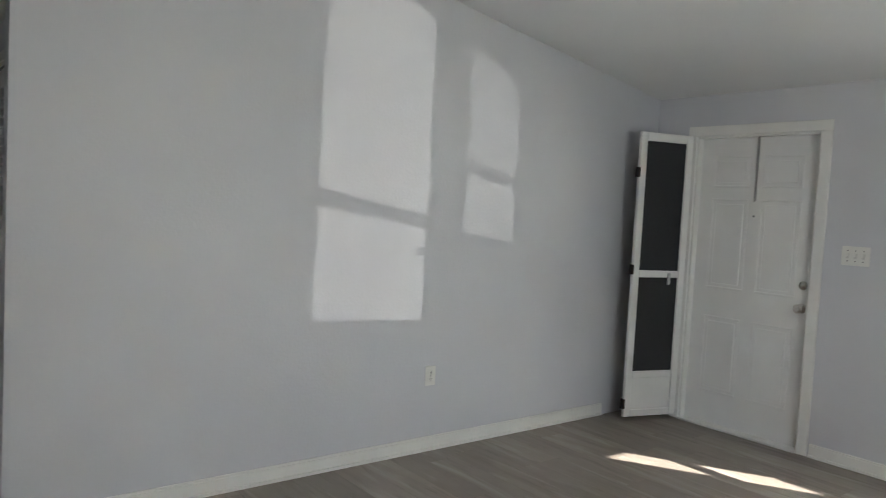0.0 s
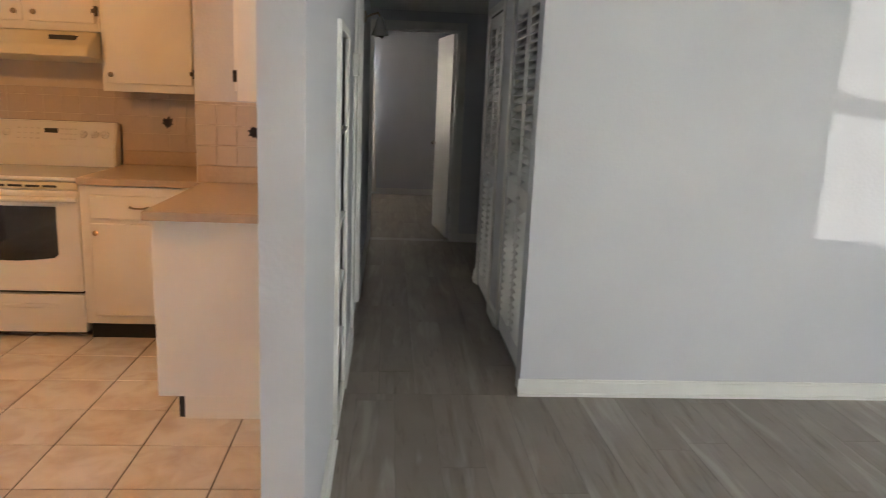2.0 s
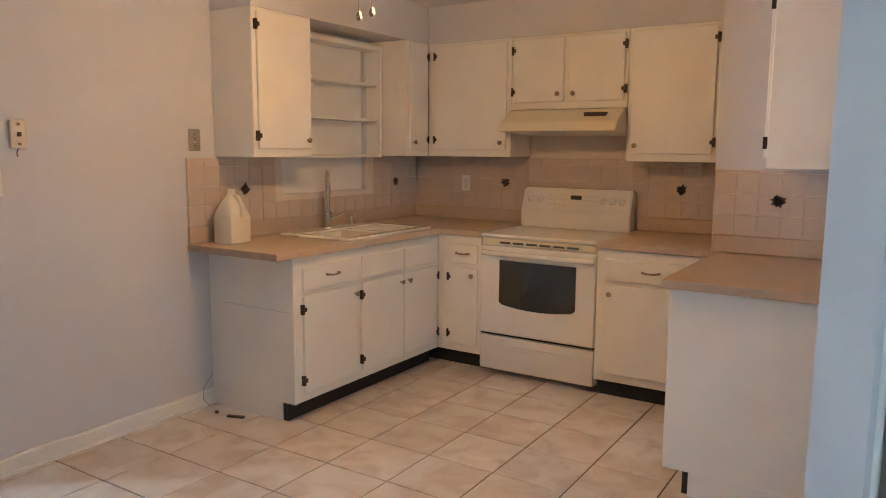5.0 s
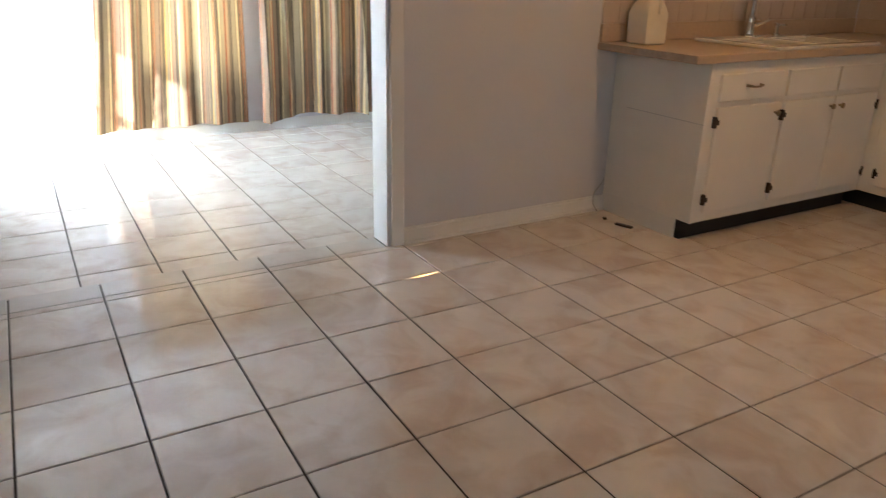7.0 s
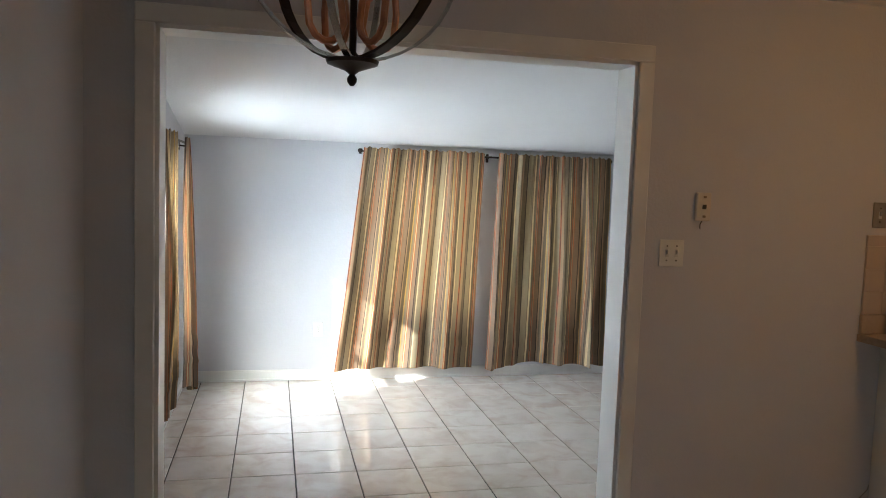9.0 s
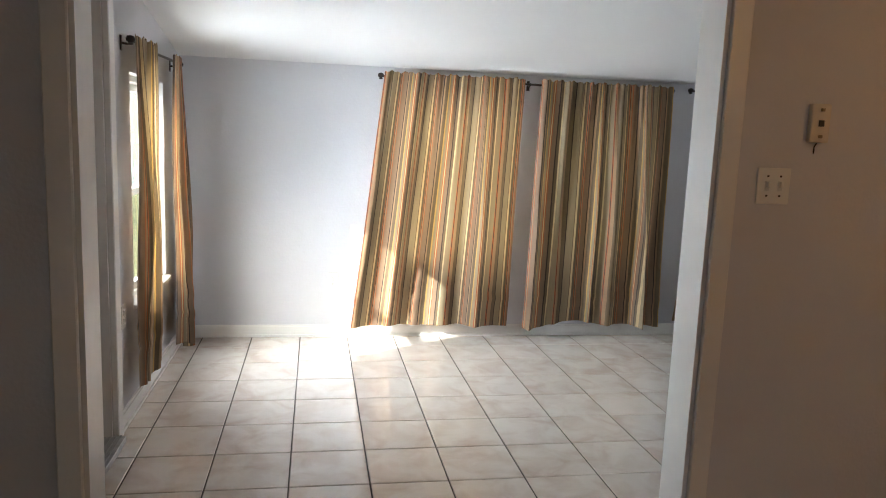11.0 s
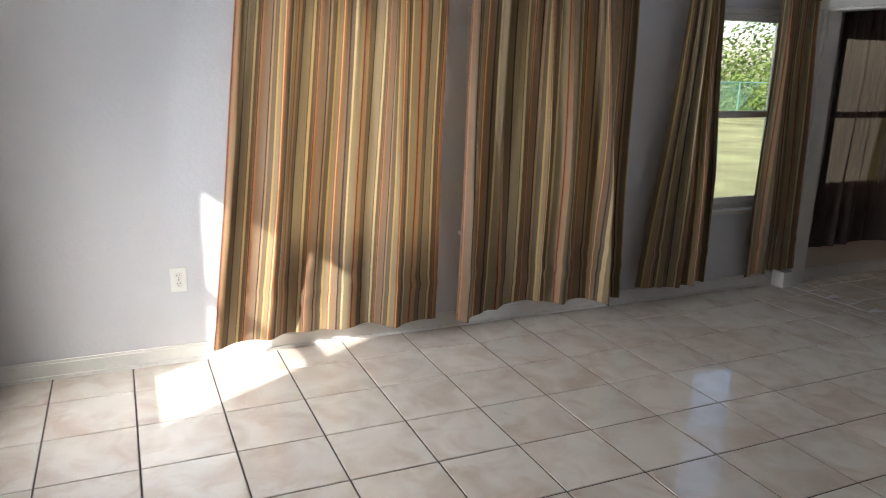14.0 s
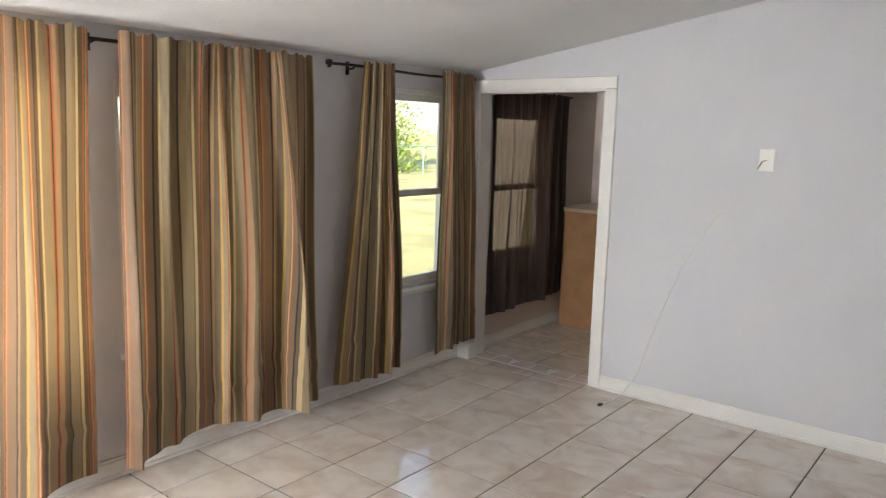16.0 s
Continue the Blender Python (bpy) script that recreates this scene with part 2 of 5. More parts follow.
def striped_cloth(name, stripes, period, through_light, rough=0.75, clear=0.0):
    """Woven stripes along u (metres of cloth); lets some light through."""
    m = bpy.data.materials.new(name)
    m.use_nodes = True
    nt = m.node_tree
    b = nt.nodes["Principled BSDF"]
    b.inputs["Roughness"].default_value = rough
    b.inputs["Sheen Weight"].default_value = 0.25
    uv = nt.nodes.new("ShaderNodeUVMap")
    sep = nt.nodes.new("ShaderNodeSeparateXYZ")
    nt.links.new(uv.outputs[0], sep.inputs[0])
    div = nt.nodes.new("ShaderNodeMath")
    div.operation = "DIVIDE"
    div.inputs[1].default_value = period
    nt.links.new(sep.outputs["X"], div.inputs[0])
    fr = nt.nodes.new("ShaderNodeMath")
    fr.operation = "FRACT"
    nt.links.new(div.outputs[0], fr.inputs[0])
    ramp = nt.nodes.new("ShaderNodeValToRGB")
    ramp.color_ramp.interpolation = "CONSTANT"
    els = ramp.color_ramp.elements
    at = 0.0
    total = sum(w for w, _ in stripes)
    for k, (w, c) in enumerate(stripes):
        e = els[k] if k < 2 else els.new(at)
        e.position = at
        e.color = (*c, 1)
        at += w / total
    nt.links.new(fr.outputs[0], ramp.inputs[0])
    nz = nt.nodes.new("ShaderNodeTexNoise")
    nz.inputs["Scale"].default_value = 9
    mp = nt.nodes.new("ShaderNodeVectorMath")
    mp.operation = "MULTIPLY"
    mp.inputs[1].default_value = (30, 1, 1)
    nt.links.new(uv.outputs[0], mp.inputs[0])
    nt.links.new(mp.outputs[0], nz.inputs["Vector"])
    mr = nt.nodes.new("ShaderNodeMapRange")
    mr.inputs["To Min"].default_value, mr.inputs["To Max"].default_value = 0.8, 1.2
    nt.links.new(nz.outputs["Fac"], mr.inputs["Value"])
    hsv = nt.nodes.new("ShaderNodeHueSaturation")
    nt.links.new(ramp.outputs[0], hsv.inputs["Color"])
    nt.links.new(mr.outputs[0], hsv.inputs["Value"])
    nt.links.new(hsv.outputs[0], b.inputs["Base Color"])
    tr = nt.nodes.new("ShaderNodeBsdfTranslucent")
    dye = nt.nodes.new("ShaderNodeMixRGB")
    dye.blend_type = "MULTIPLY"
    dye.inputs["Fac"].default_value = 1.0
    dye.inputs["Color2"].default_value = (1.0, 0.82, 0.60, 1)
    nt.links.new(hsv.outputs[0], dye.inputs["Color1"])
    nt.links.new(dye.outputs[0], tr.inputs["Color"])
    mix = nt.nodes.new("ShaderNodeMixShader")
    mix.inputs[0].default_value = through_light
    nt.links.new(b.outputs[0], mix.inputs[1])
    nt.links.new(tr.outputs[0], mix.inputs[2])
    out = mix.outputs[0]
    if clear:
        tp = nt.nodes.new("ShaderNodeBsdfTransparent")
        tp.inputs["Color"].default_value = (0.66, 0.52, 0.42, 1)
        mix2 = nt.nodes.new("ShaderNodeMixShader")
        mix2.inputs[0].default_value = clear
        nt.links.new(out, mix2.inputs[1])
        nt.links.new(tp.outputs[0], mix2.inputs[2])
        out = mix2.outputs[0]
    nt.links.new(out, nt.nodes["Material Output"].inputs["Surface"])
    return m


SAGE, OLIVE, TAUPE, TANS, RUST, CREAMS, GOLD, DKB = (0.285, 0.225, 0.135), (0.15, 0.108, 0.06), (0.225, 0.15, 0.092), (0.33, 0.215, 0.12), (0.37, 0.125, 0.045), (0.58, 0.45, 0.245), (0.50, 0.32, 0.095), (0.05, 0.032, 0.022)
STRIPES = [(34, SAGE), (4, OLIVE), (9, CREAMS), (14, OLIVE), (4, RUST), (2, DKB), (6, TANS), (4, RUST), (28, TAUPE), (5, DKB), (9, TANS), (22, OLIVE), (8, GOLD), (18, SAGE), (5, RUST), (4, CREAMS), (5, RUST), (22, TAUPE), (5, DKB), (13, OLIVE), (7, CREAMS), (30, SAGE), (4, RUST), (3, DKB), (4, RUST), (20, TANS), (20, OLIVE), (6, DKB)]
CURTAIN = striped_cloth("striped_curtain_cloth", STRIPES, 0.50, 0.27)
BROWNSHEER = striped_cloth("dark_brown_sheer", [(10, (0.030, 0.016, 0.012)), (6, (0.040, 0.022, 0.016))], 0.05, 0.10, clear=0.065)
WHITESHEER = striped_cloth("white_sheer", [(10, (0.75, 0.75, 0.76)), (6, (0.70, 0.70, 0.72))], 0.05, 0.5)


def glass_material():
    m = bpy.data.materials.new("window_glass")
    m.use_nodes = True
    b = m.node_tree.nodes["Principled BSDF"]
    b.inputs["Transmission Weight"].default_value = 1
    b.inputs["Roughness"].default_value = 0
    b.inputs["IOR"].default_value = 1.45
    return m


GLASS = glass_material()


def see_through(name, base, clear):
    m = shader(name, base, 0.8)
    nt = m.node_tree
    tr = nt.nodes.new("ShaderNodeBsdfTransparent")
    mix = nt.nodes.new("ShaderNodeMixShader")
    mix.inputs[0].default_value = clear
    old = nt.nodes["Material Output"].inputs["Surface"].links[0].from_socket
    nt.links.new(old, mix.inputs[1])
    nt.links.new(tr.outputs[0], mix.inputs[2])
    nt.links.new(mix.outputs[0], nt.nodes["Material Output"].inputs["Surface"])
    return m


# half-clear grey for the added sheet that weakens one wall light patch
DIM_SHEET = see_through("grey_dimming_sheet", (0.1, 0.1, 0.1), 0.72)


def glow(name, color, strength):
    m = bpy.data.materials.new(name)
    m.use_nodes = True
    b = m.node_tree.nodes["Principled BSDF"]
    b.inputs["Base Color"].default_value = (*color, 1)
    b.inputs["Emission Color"].default_value = (*color, 1)
    b.inputs["Emission Strength"].default_value = strength
    return m


BOWL = glow("lit_glass_bowl", (1.0, 0.72, 0.42), 1.3)


# ---- mesh helpers ----
def add_box(bm, lo, hi, bevel=0.0, m=None, seg=1):
    r = bmesh.ops.create_cube(bm, size=1)
    vs = r["verts"]
    for v in vs:
        v.co = Vector([lo[i] + (v.co[i] + 0.5) * (hi[i] - lo[i]) for i in range(3)])
    if bevel:
        es = list({e for v in vs for e in v.link_edges})
        vs = list({v for f in bmesh.ops.bevel(bm, geom=es, offset=bevel, segments=seg, affect="EDGES", profile=0.5)["faces"] for v in f.verts})
    if m is not None:
        bmesh.ops.transform(bm, matrix=m, verts=vs)
    return vs


def boxes(*specs):
    bm = bmesh.new()
    for s in specs:
        add_box(bm, *s)
    return bm


def add_lathe(bm, profile, center=(0, 0, 0), n=20, m=None):
    """Revolves (radius, z) pairs about the upright axis through center."""
    rings, made = [], []
    for r, z in profile:
        ring = [bm.verts.new((center[0] + r * math.cos(2 * math.pi * k / n), center[1] + r * math.sin(2 * math.pi * k / n), center[2] + z)) for k in range(n)]
        rings.append(ring)
        made += ring
    for a, b in zip(rings, rings[1:]):
        for k in range(n):
            bm.faces.new((a[k], a[(k + 1) % n], b[(k + 1) % n], b[k]))
    bm.faces.new(list(reversed(rings[0])))
    bm.faces.new(rings[-1])
    if m is not None:
        bmesh.ops.transform(bm, matrix=m, verts=made)
    return made


def add_tube(bm, pts, radius, n=8):
    """A round rod along points."""
    pts = [Vector(p) for p in pts]
    rings = []
    side = None
    for i, p in enumerate(pts):
        d = (pts[min(i + 1, len(pts) - 1)] - pts[max(i - 1, 0)]).normalized()
        if side is None:
            side = d.orthogonal().normalized()
        side = (side - d * side.dot(d)).normalized()
        up = d.cross(side)
        r = radius[i] if isinstance(radius, (list, tuple)) else radius
        rings.append([bm.verts.new(p + r * (math.cos(2 * math.pi * k / n) * side + math.sin(2 * math.pi * k / n) * up)) for k in range(n)])
    for a, b in zip(rings, rings[1:]):
        for k in range(n):
            bm.faces.new((a[k], a[(k + 1) % n], b[(k + 1) % n], b[k]))
    bm.faces.new(list(reversed(rings[0])))
    bm.faces.new(rings[-1])


def part(name, bm, material, parent=None, label="", smooth=False, sharp=0.7):
    bmesh.ops.recalc_face_normals(bm, faces=bm.faces)
    me = bpy.data.meshes.new(name)
    bm.to_mesh(me)
    bm.free()
    me.materials.append(material)
    if smooth:
        me.shade_smooth()
        me.set_sharp_from_angle(angle=sharp)
    ob = new(name, me)
    if parent is not None:
        ob.parent = parent
    if label:
        tagged(ob, label)
    return ob


def thing(name, label, category, at=(0, 0, 0), group="", kind="", rot=0.0):
    ob = new(name)
    ob.empty_display_size = 0.05
    ob.matrix_world = Matrix.Translation(at) @ Matrix.Rotation(radians(rot), 4, "Z")
    return tagged(ob, label, category, group, kind)


def structure(name, bm, material, label, category="wall", smooth=False):
    return tagged(part(name, bm, material, None, "", smooth), label, category, kind="structure")


def wall(name, axis, a, b, u0, u1, z0, z1, holes, material, label):
    """A wall between a and b across `axis` ('x' or 'y'), running from u0 to u1, with holes (ua, ub, za, zb)."""
    bm = bmesh.new()

    def put(ua, ub, za, zb):
        if ub - ua > 1e-4 and zb - za > 1e-4:
            lo, hi = ((a, ua, za), (b, ub, zb)) if axis == "x" else ((ua, a, za), (ub, b, zb))
            add_box(bm, lo, hi)

    at = u0
    for ua, ub, za, zb in sorted(holes):
        put(at, ua, z0, z1)
        put(ua, ub, z0, za)
        put(ua, ub, zb, z1)
        at = ub
    put(at, u1, z0, z1)
    return structure(name, bm, material, label)


def shared(name, mesh, parent, loc, rot=0.0):
    ob = new(name, mesh)
    ob.parent = parent
    ob.matrix_basis = Matrix.Translation(loc) @ Matrix.Rotation(rot, 4, "Z")
    return ob


def mesh_of(bm, name, material):
    bmesh.ops.recalc_face_normals(bm, faces=bm.faces)
    me = bpy.data.meshes.new(name)
    bm.to_mesh(me)
    bm.free()
    me.materials.append(material)
    return me


# ---- structure ----
SZ = -0.04
OPEN = (-3.285, -1.36, 2.105)
wall("wall_kitchen_west", "x", -0.15, 0.0, -3.53, 2.03, -0.2, 3.3, [(OPEN[0], OPEN[1], -0.2, OPEN[2]), (0.56, 1.385, 1.165, 2.13)], WALL, "light grey painted wall with a wide cased opening")
# the last hole is unseen, added for the living room fill light
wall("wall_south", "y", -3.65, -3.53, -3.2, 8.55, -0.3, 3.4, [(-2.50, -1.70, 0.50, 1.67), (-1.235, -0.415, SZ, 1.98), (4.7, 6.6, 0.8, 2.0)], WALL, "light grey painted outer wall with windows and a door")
wall("wall_kitchen_north", "y", 2.03, 2.15, -0.15, 3.09, -0.1, 2.6, [], WALL, "light grey painted kitchen wall behind the range")
wall("wall_partition", "x", 3.09, 3.25, 0.27, 4.45, -0.1, 3.4, [(0.27, 0.62, 0.06, 1.67), (1.45, 2.2, 0, 2.03)], WALL, "pale grey painted partition between kitchen and hall")
wall("wall_partition_end", "x", 3.135, 3.25, -0.95, 0.27, -0.1, 3.4, [(0.12, 0.27, 0.06, 1.67)], WALL, "pale grey painted free end of the partition")
structure("wall_chase", boxes(((2.42, 1.27, 0), (3.09, 2.03, 2.6))), WALL, "painted boxed-out kitchen corner")
wall("wall_living_north", "y", 0.61, 0.73, 4.13, 8.42, -0.1, 3.4, [], WALL, "large light grey living room wall in sun")
wall("wall_hall_closets", "x", 4.17, 4.29, 0.73, 2.95, -0.1, 2.4, [(0.80, 1.63, 0, 2.01), (2.10, 2.75, 0, 2.01)], WALL, "hall wall with two louvred closet openings")
structure("wall_closet_back", boxes(((4.95, 0.73, 0), (5.05, 3.05, 2.4))), WALL, "closet back wall")
structure("wall_closet_side", boxes(((4.29, 2.95, 0), (4.95, 3.05, 2.4)), ((4.29, 1.86, 0), (4.95, 1.92, 2.4))), WALL, "closet side walls")
structure("wall_hall_east", boxes(((4.36, 3.05, 0), (4.48, 4.45, 2.4))), WALL, "grey hall wall beside the bedroom door")
wall("wall_hall_end", "y", 4.45, 4.57, 2.0, 5.2, -0.1, 2.5, [(3.27, 4.09, 0, 2.04)], WALL, "grey hall end wall with bedroom doorway")
wall("wall_bedroom_north", "y", 7.87, 7.99, 1.9, 5.3, -0.1, 2.5, [(2.3, 3.1, 0.8, 2.05)], WALL, "grey bedroom wall with a curtained window")
structure("wall_bedroom_west", boxes(((1.9, 4.57, 0), (2.0, 7.87, 2.5))), WALL, "grey bedroom side wall")
structure("wall_bedroom_east", boxes(((5.2, 4.57, 0), (5.3, 7.87, 2.5))), WALL, "grey bedroom side wall")
wall("wall_living_east", "x", 8.42, 8.56, -3.65, 0.73, -0.2, 3.4, [(-2.36, -1.79, 0.62, 1.75), (-1.785, -1.27, 0.94, 1.75), (-0.62, 0.26, 0, 2.07)], WALL, "light grey front wall with the entrance door")
wall("wall_sunroom_west", "x", -3.2, -3.05, -3.53, 3.3, -0.3, 2.4, [(-2.12, -1.2, 0.5, 1.68), (-1.02, -0.12, 0.5, 1.68), (0.50, 1.28, 0.50, 1.755), (1.75, 2.5, 0.55, 1.68)], WALL, "light grey sunroom wall with curtained windows")
wall("wall_sunroom_north", "y", 1.44, 1.56, -3.05, -0.15, -0.2, 2.6, [(-2.978, -2.06, SZ, 1.77)], WALL, "light grey sunroom wall with a white cased doorway")
structure("wall_laundry_north", boxes(((-3.05, 3.2, -0.1), (-0.15, 3.3, 2.4))), PINKWALL, "cream laundry wall")
structure("wall_laundry_east", boxes(((-1.3, 1.56, -0.1), (-1.2, 3.2, 2.4))), PINKWALL, "cream laundry side wall")
structure("wall_laundry_lining", boxes(((-3.05, 1.56, -0.1), (-3.035, 1.72, 2.2)), ((-3.05, 2.53, -0.1), (-3.035, 3.2, 2.2)), ((-3.05, 1.72, -0.1), (-3.035, 2.53, 0.5)), ((-3.05, 1.72, 1.72), (-3.035, 2.53, 2.2))), PINKWALL, "cream laundry wall round a window")


def slope(name, x0, z0, x1, z1, y0, y1, t, material, label):
    bm = bmesh.new()
    v = [bm.verts.new(c) for c in ((x0, y0, z0), (x1, y0, z1), (x1, y1, z1), (x0, y1, z0), (x0, y0, z0 + t), (x1, y0, z1 + t), (x1, y1, z1 + t), (x0, y1, z0 + t))]
    for f in ((0, 3, 2, 1), (4, 5, 6, 7), (0, 1, 5, 4), (1, 2, 6, 5), (2, 3, 7, 6), (3, 0, 4, 7)):
        bm.faces.new([v[i] for i in f])
    return structure(name, bm, material, label, "ceiling")


slope("ceiling_sunroom", -3.2, 1.865, -0.15, 2.36, -3.65, 1.56, 0.12, CEIL, "white sloping sunroom ceiling")
structure("ceiling_laundry", boxes(((-3.2, 1.56, 2.1), (-0.15, 3.3, 2.2))), CEIL, "cream laundry ceiling", "ceiling")
structure("ceiling_kitchen", boxes(((0, -3.53, 2.44), (3.17, 2.15, 2.56))), CEIL, "white flat kitchen ceiling", "ceiling")
slope("ceiling_living", 3.17, 3.18, 8.56, 2.34, -3.65, 0.73, 0.12, CEIL, "white sloping living room ceiling")
structure("ceiling_fascia", boxes(((3.17, -3.53, 2.44), (3.23, -0.95, 3.2))), CEIL, "white ceiling edge over the dining side", "ceiling")
structure("ceiling_hall", boxes(((3.25, 0.73, 2.21), (5.05, 4.45, 2.3)), ((3.25, 0.61, 2.21), (4.13, 0.73, 3.2))), CEIL, "low hall ceiling", "ceiling")
# unseen slab, added only to stop direct sun at the living room's south opening
structure("sun_block_south", boxes(((3.2, -6.1, 2.3), (8.6, -3.66, 2.42))), CEIL, "unseen slab added to keep sun out of the south window", "roof")
structure("ceiling_bedroom", boxes(((1.9, 4.57, 2.45), (5.3, 7.99, 2.55))), CEIL, "bedroom ceiling", "ceiling")
structure("soffit", boxes(((0, 0.05, 2.185), (0.318, 2.03, 2.44)), ((0.318, 1.722, 2.185), (2.42, 2.03, 2.44)), ((2.735, 0.8, 2.185), (3.09, 1.27, 2.44))), WALL, "painted soffit over the wall cabinets", "soffit")

ground = structure("ground", boxes(((-900, -900, -0.9), (900, 900, -0.32))), GRASS, "sunlit green lawn round the house", "ground")
# unseen slab, its depth set so only a thin sun strip reaches the floor
structure("sun_block_front", boxes(((8.56, -3.65, 2.30), (10.12, 0.9, 2.42))), CEIL, "unseen slab added to trim sun through the front windows", "roof")
structure("porch_slab", boxes(((8.56, -3.65, -0.33), (10.0, 0.9, -0.12))), CONCRETE, "concrete porch slab", "pavement")


# ---- trim ----
def baseboard(spans, h=0.085, t=0.014, name="baseboard"):
    """Spans (axis, face, dir, u0, u1, z): boards with a small eased top and a shoe strip."""
    for axis, face, d, u0, u1, z in spans:
        bm = bmesh.new()
        for tt, z0, z1 in ((t, 0.0, h - 0.012), (t * 0.6, h - 0.012, h), (t + 0.009, 0.0, 0.016)):
            lo, hi = min(face, face + d * tt), max(face, face + d * tt)
            a = ((lo, u0, z + z0), (hi, u1, z + z1)) if axis == "x" else ((u0, lo, z + z0), (u1, hi, z + z1))
            add_box(bm, *a)
        structure(name, bm, TRIM, "white painted baseboard along the wall", "baseboard")


baseboard([
    ("y", 0.61, -1, 4.12, 7.95, 0), ("x", 8.42, -1, -3.53, -0.70, 0), ("x", 4.17, -1, 0.60, 0.743, 0), ("x", 4.17, -1, 1.688, 2.042, 0),
    ("x", 4.17, -1, 2.81, 2.95, 0), ("y", 4.45, -1, 4.16, 4.36, 0), ("x", 3.25, 1, -0.95, 0.08, 0), ("x", 3.25, 1, 0.66, 1.38, 0),
    ("x", 3.25, 1, 2.27, 4.45, 0), ("y", 7.87, -1, 2.0, 5.2, 0),
    ("x", 0.0, 1, -1.288, 0.0, 0), ("x", 0.0, 1, -3.53, -3.31, 0), ("y", -3.53, 1, 0.02, 8.4, 0),
    ("x", -3.05, 1, -3.53, 1.44, SZ), ("y", 1.44, -1, -1.99, -0.15, SZ), ("y", -3.53, 1, -3.05, -1.325, SZ), ("x", -3.035, 1, 1.56, 3.2, SZ),
    ("x", -0.15, -1, -1.31, 1.44, SZ),
])


def casing(name, label, axis, face, d, u0, u1, z0, z1, w=0.07, t=0.018, sides=3, jamb=None):
    """Door casing round an opening on one wall face, with an optional jamb lining (depth)."""
    frame_thing = thing(name, label, "door frame", kind="structure")
    def one(nm, ua, ub, za, zb, tt=t):
        lo, hi = min(face, face + d * tt), max(face, face + d * tt)
        part(nm, boxes(((lo, ua, za), (hi, ub, zb), 0.004) if axis == "x" else ((ua, lo, za), (ub, hi, zb), 0.004)), TRIM, frame_thing)
    one("side_casing", u0 - w, u0, z0, z1)
    one("side_casing", u1, u1 + w, z0, z1)
    one("head_casing", u0 - w, u1 + w, z1, z1 + w)
    if jamb:
        back = face - d * jamb
        lo, hi = min(face, back) - 0.002, max(face, back) + 0.002
        for ua, ub, za, zb in ((u0, u0 + 0.015, z0, z1), (u1 - 0.015, u1, z0, z1), (u0, u1, z1 - 0.015, z1)):
            part("jamb", boxes(((lo, ua, za), (hi, ub, zb)) if axis == "x" else ((ua, lo, za), (ub, hi, zb))), TRIM, frame_thing)
    return frame_thing


casing("trim_sunroom_opening", "white painted casing round the wide sunroom opening", "x", 0.0, 1, OPEN[0], OPEN[1], 0, OPEN[2], jamb=0.15)
casing("trim_sunroom_back", "white painted casing on the sunroom side", "x", -0.15, -1, OPEN[0], OPEN[1], SZ, OPEN[2])
casing("trim_laundry_doorway", "white painted casing round the laundry doorway", "y", 1.44, -1, -2.978, -2.06, SZ, 1.77, jamb=0.12)
casing("trim_bedroom_doorway", "cream painted casing round the bedroom doorway", "y", 4.45, -1, 3.27, 4.09, 0, 2.04, w=0.075, jamb=0.12)
casing("trim_front_door", "white painted casing round the front door", "x", 8.42, -1, -0.62, 0.26, 0, 2.07, jamb=0.14)
casing("trim_side_doorway", "grey painted casing round the dark side doorway", "x", 3.25, 1, 1.45, 2.2, 0, 2.03, w=0.06, jamb=0.16)
casing("trim_sunroom_door", "white casing round the sunroom outer door", "y", -3.53, 1, -1.235, -0.415, SZ, 1.98, w=0.085, t=0.03, jamb=0.12)
casing("trim_closet", "grey painted casing round the louvred closet", "x", 4.17, -1, 0.80, 1.63, 0, 2.01, w=0.055, t=0.014)
casing("trim_closet", "grey painted casing round the second louvred closet", "x", 4.17, -1, 2.10, 2.75, 0, 2.01, w=0.055, t=0.014)

# ---- floors (bases; tiles and planks come last) ----
floor_kitchen = structure("floor_kitchen", boxes(((-0.15, -3.53, -0.2), (3.12, 2.03, -0.006))), GROUT, "beige marbled ceramic tile floor with dark grout", "floor")
floor_sunroom = structure("floor_sunroom", boxes(((-3.05, -3.53, -0.3), (-0.151, 1.50, SZ - 0.006))), GROUT, "glossy beige marbled tile floor of the sunroom", "floor")
floor_laundry = structure("floor_laundry", boxes(((-3.05, 1.501, -0.3), (-0.15, 3.3, SZ - 0.006))), GROUT, "beige tile floor of the laundry", "floor")
floor_living = structure("floor_living", boxes(((3.121, -3.53, -0.2), (8.42, 0.61, -0.004))), DARK, "grey oak laminate plank floor of the living room", "floor")
floor_hall = structure("floor_hall", boxes(((2.2, 0.611, -0.2), (5.0, 4.45, -0.004))), DARK, "grey oak laminate plank floor of the hall", "floor")
floor_bedroom = structure("floor_bedroom", boxes(((1.9, 4.451, -0.2), (5.3, 7.87, -0.004))), DARK, "dark grey laminate floor of the bedroom", "floor")
structure("floor_edge", boxes(((3.105, -3.53, -0.004), (3.145, -0.95, 0.006), 0.002)), EDGE, "brown strip between tile and laminate", "trim")


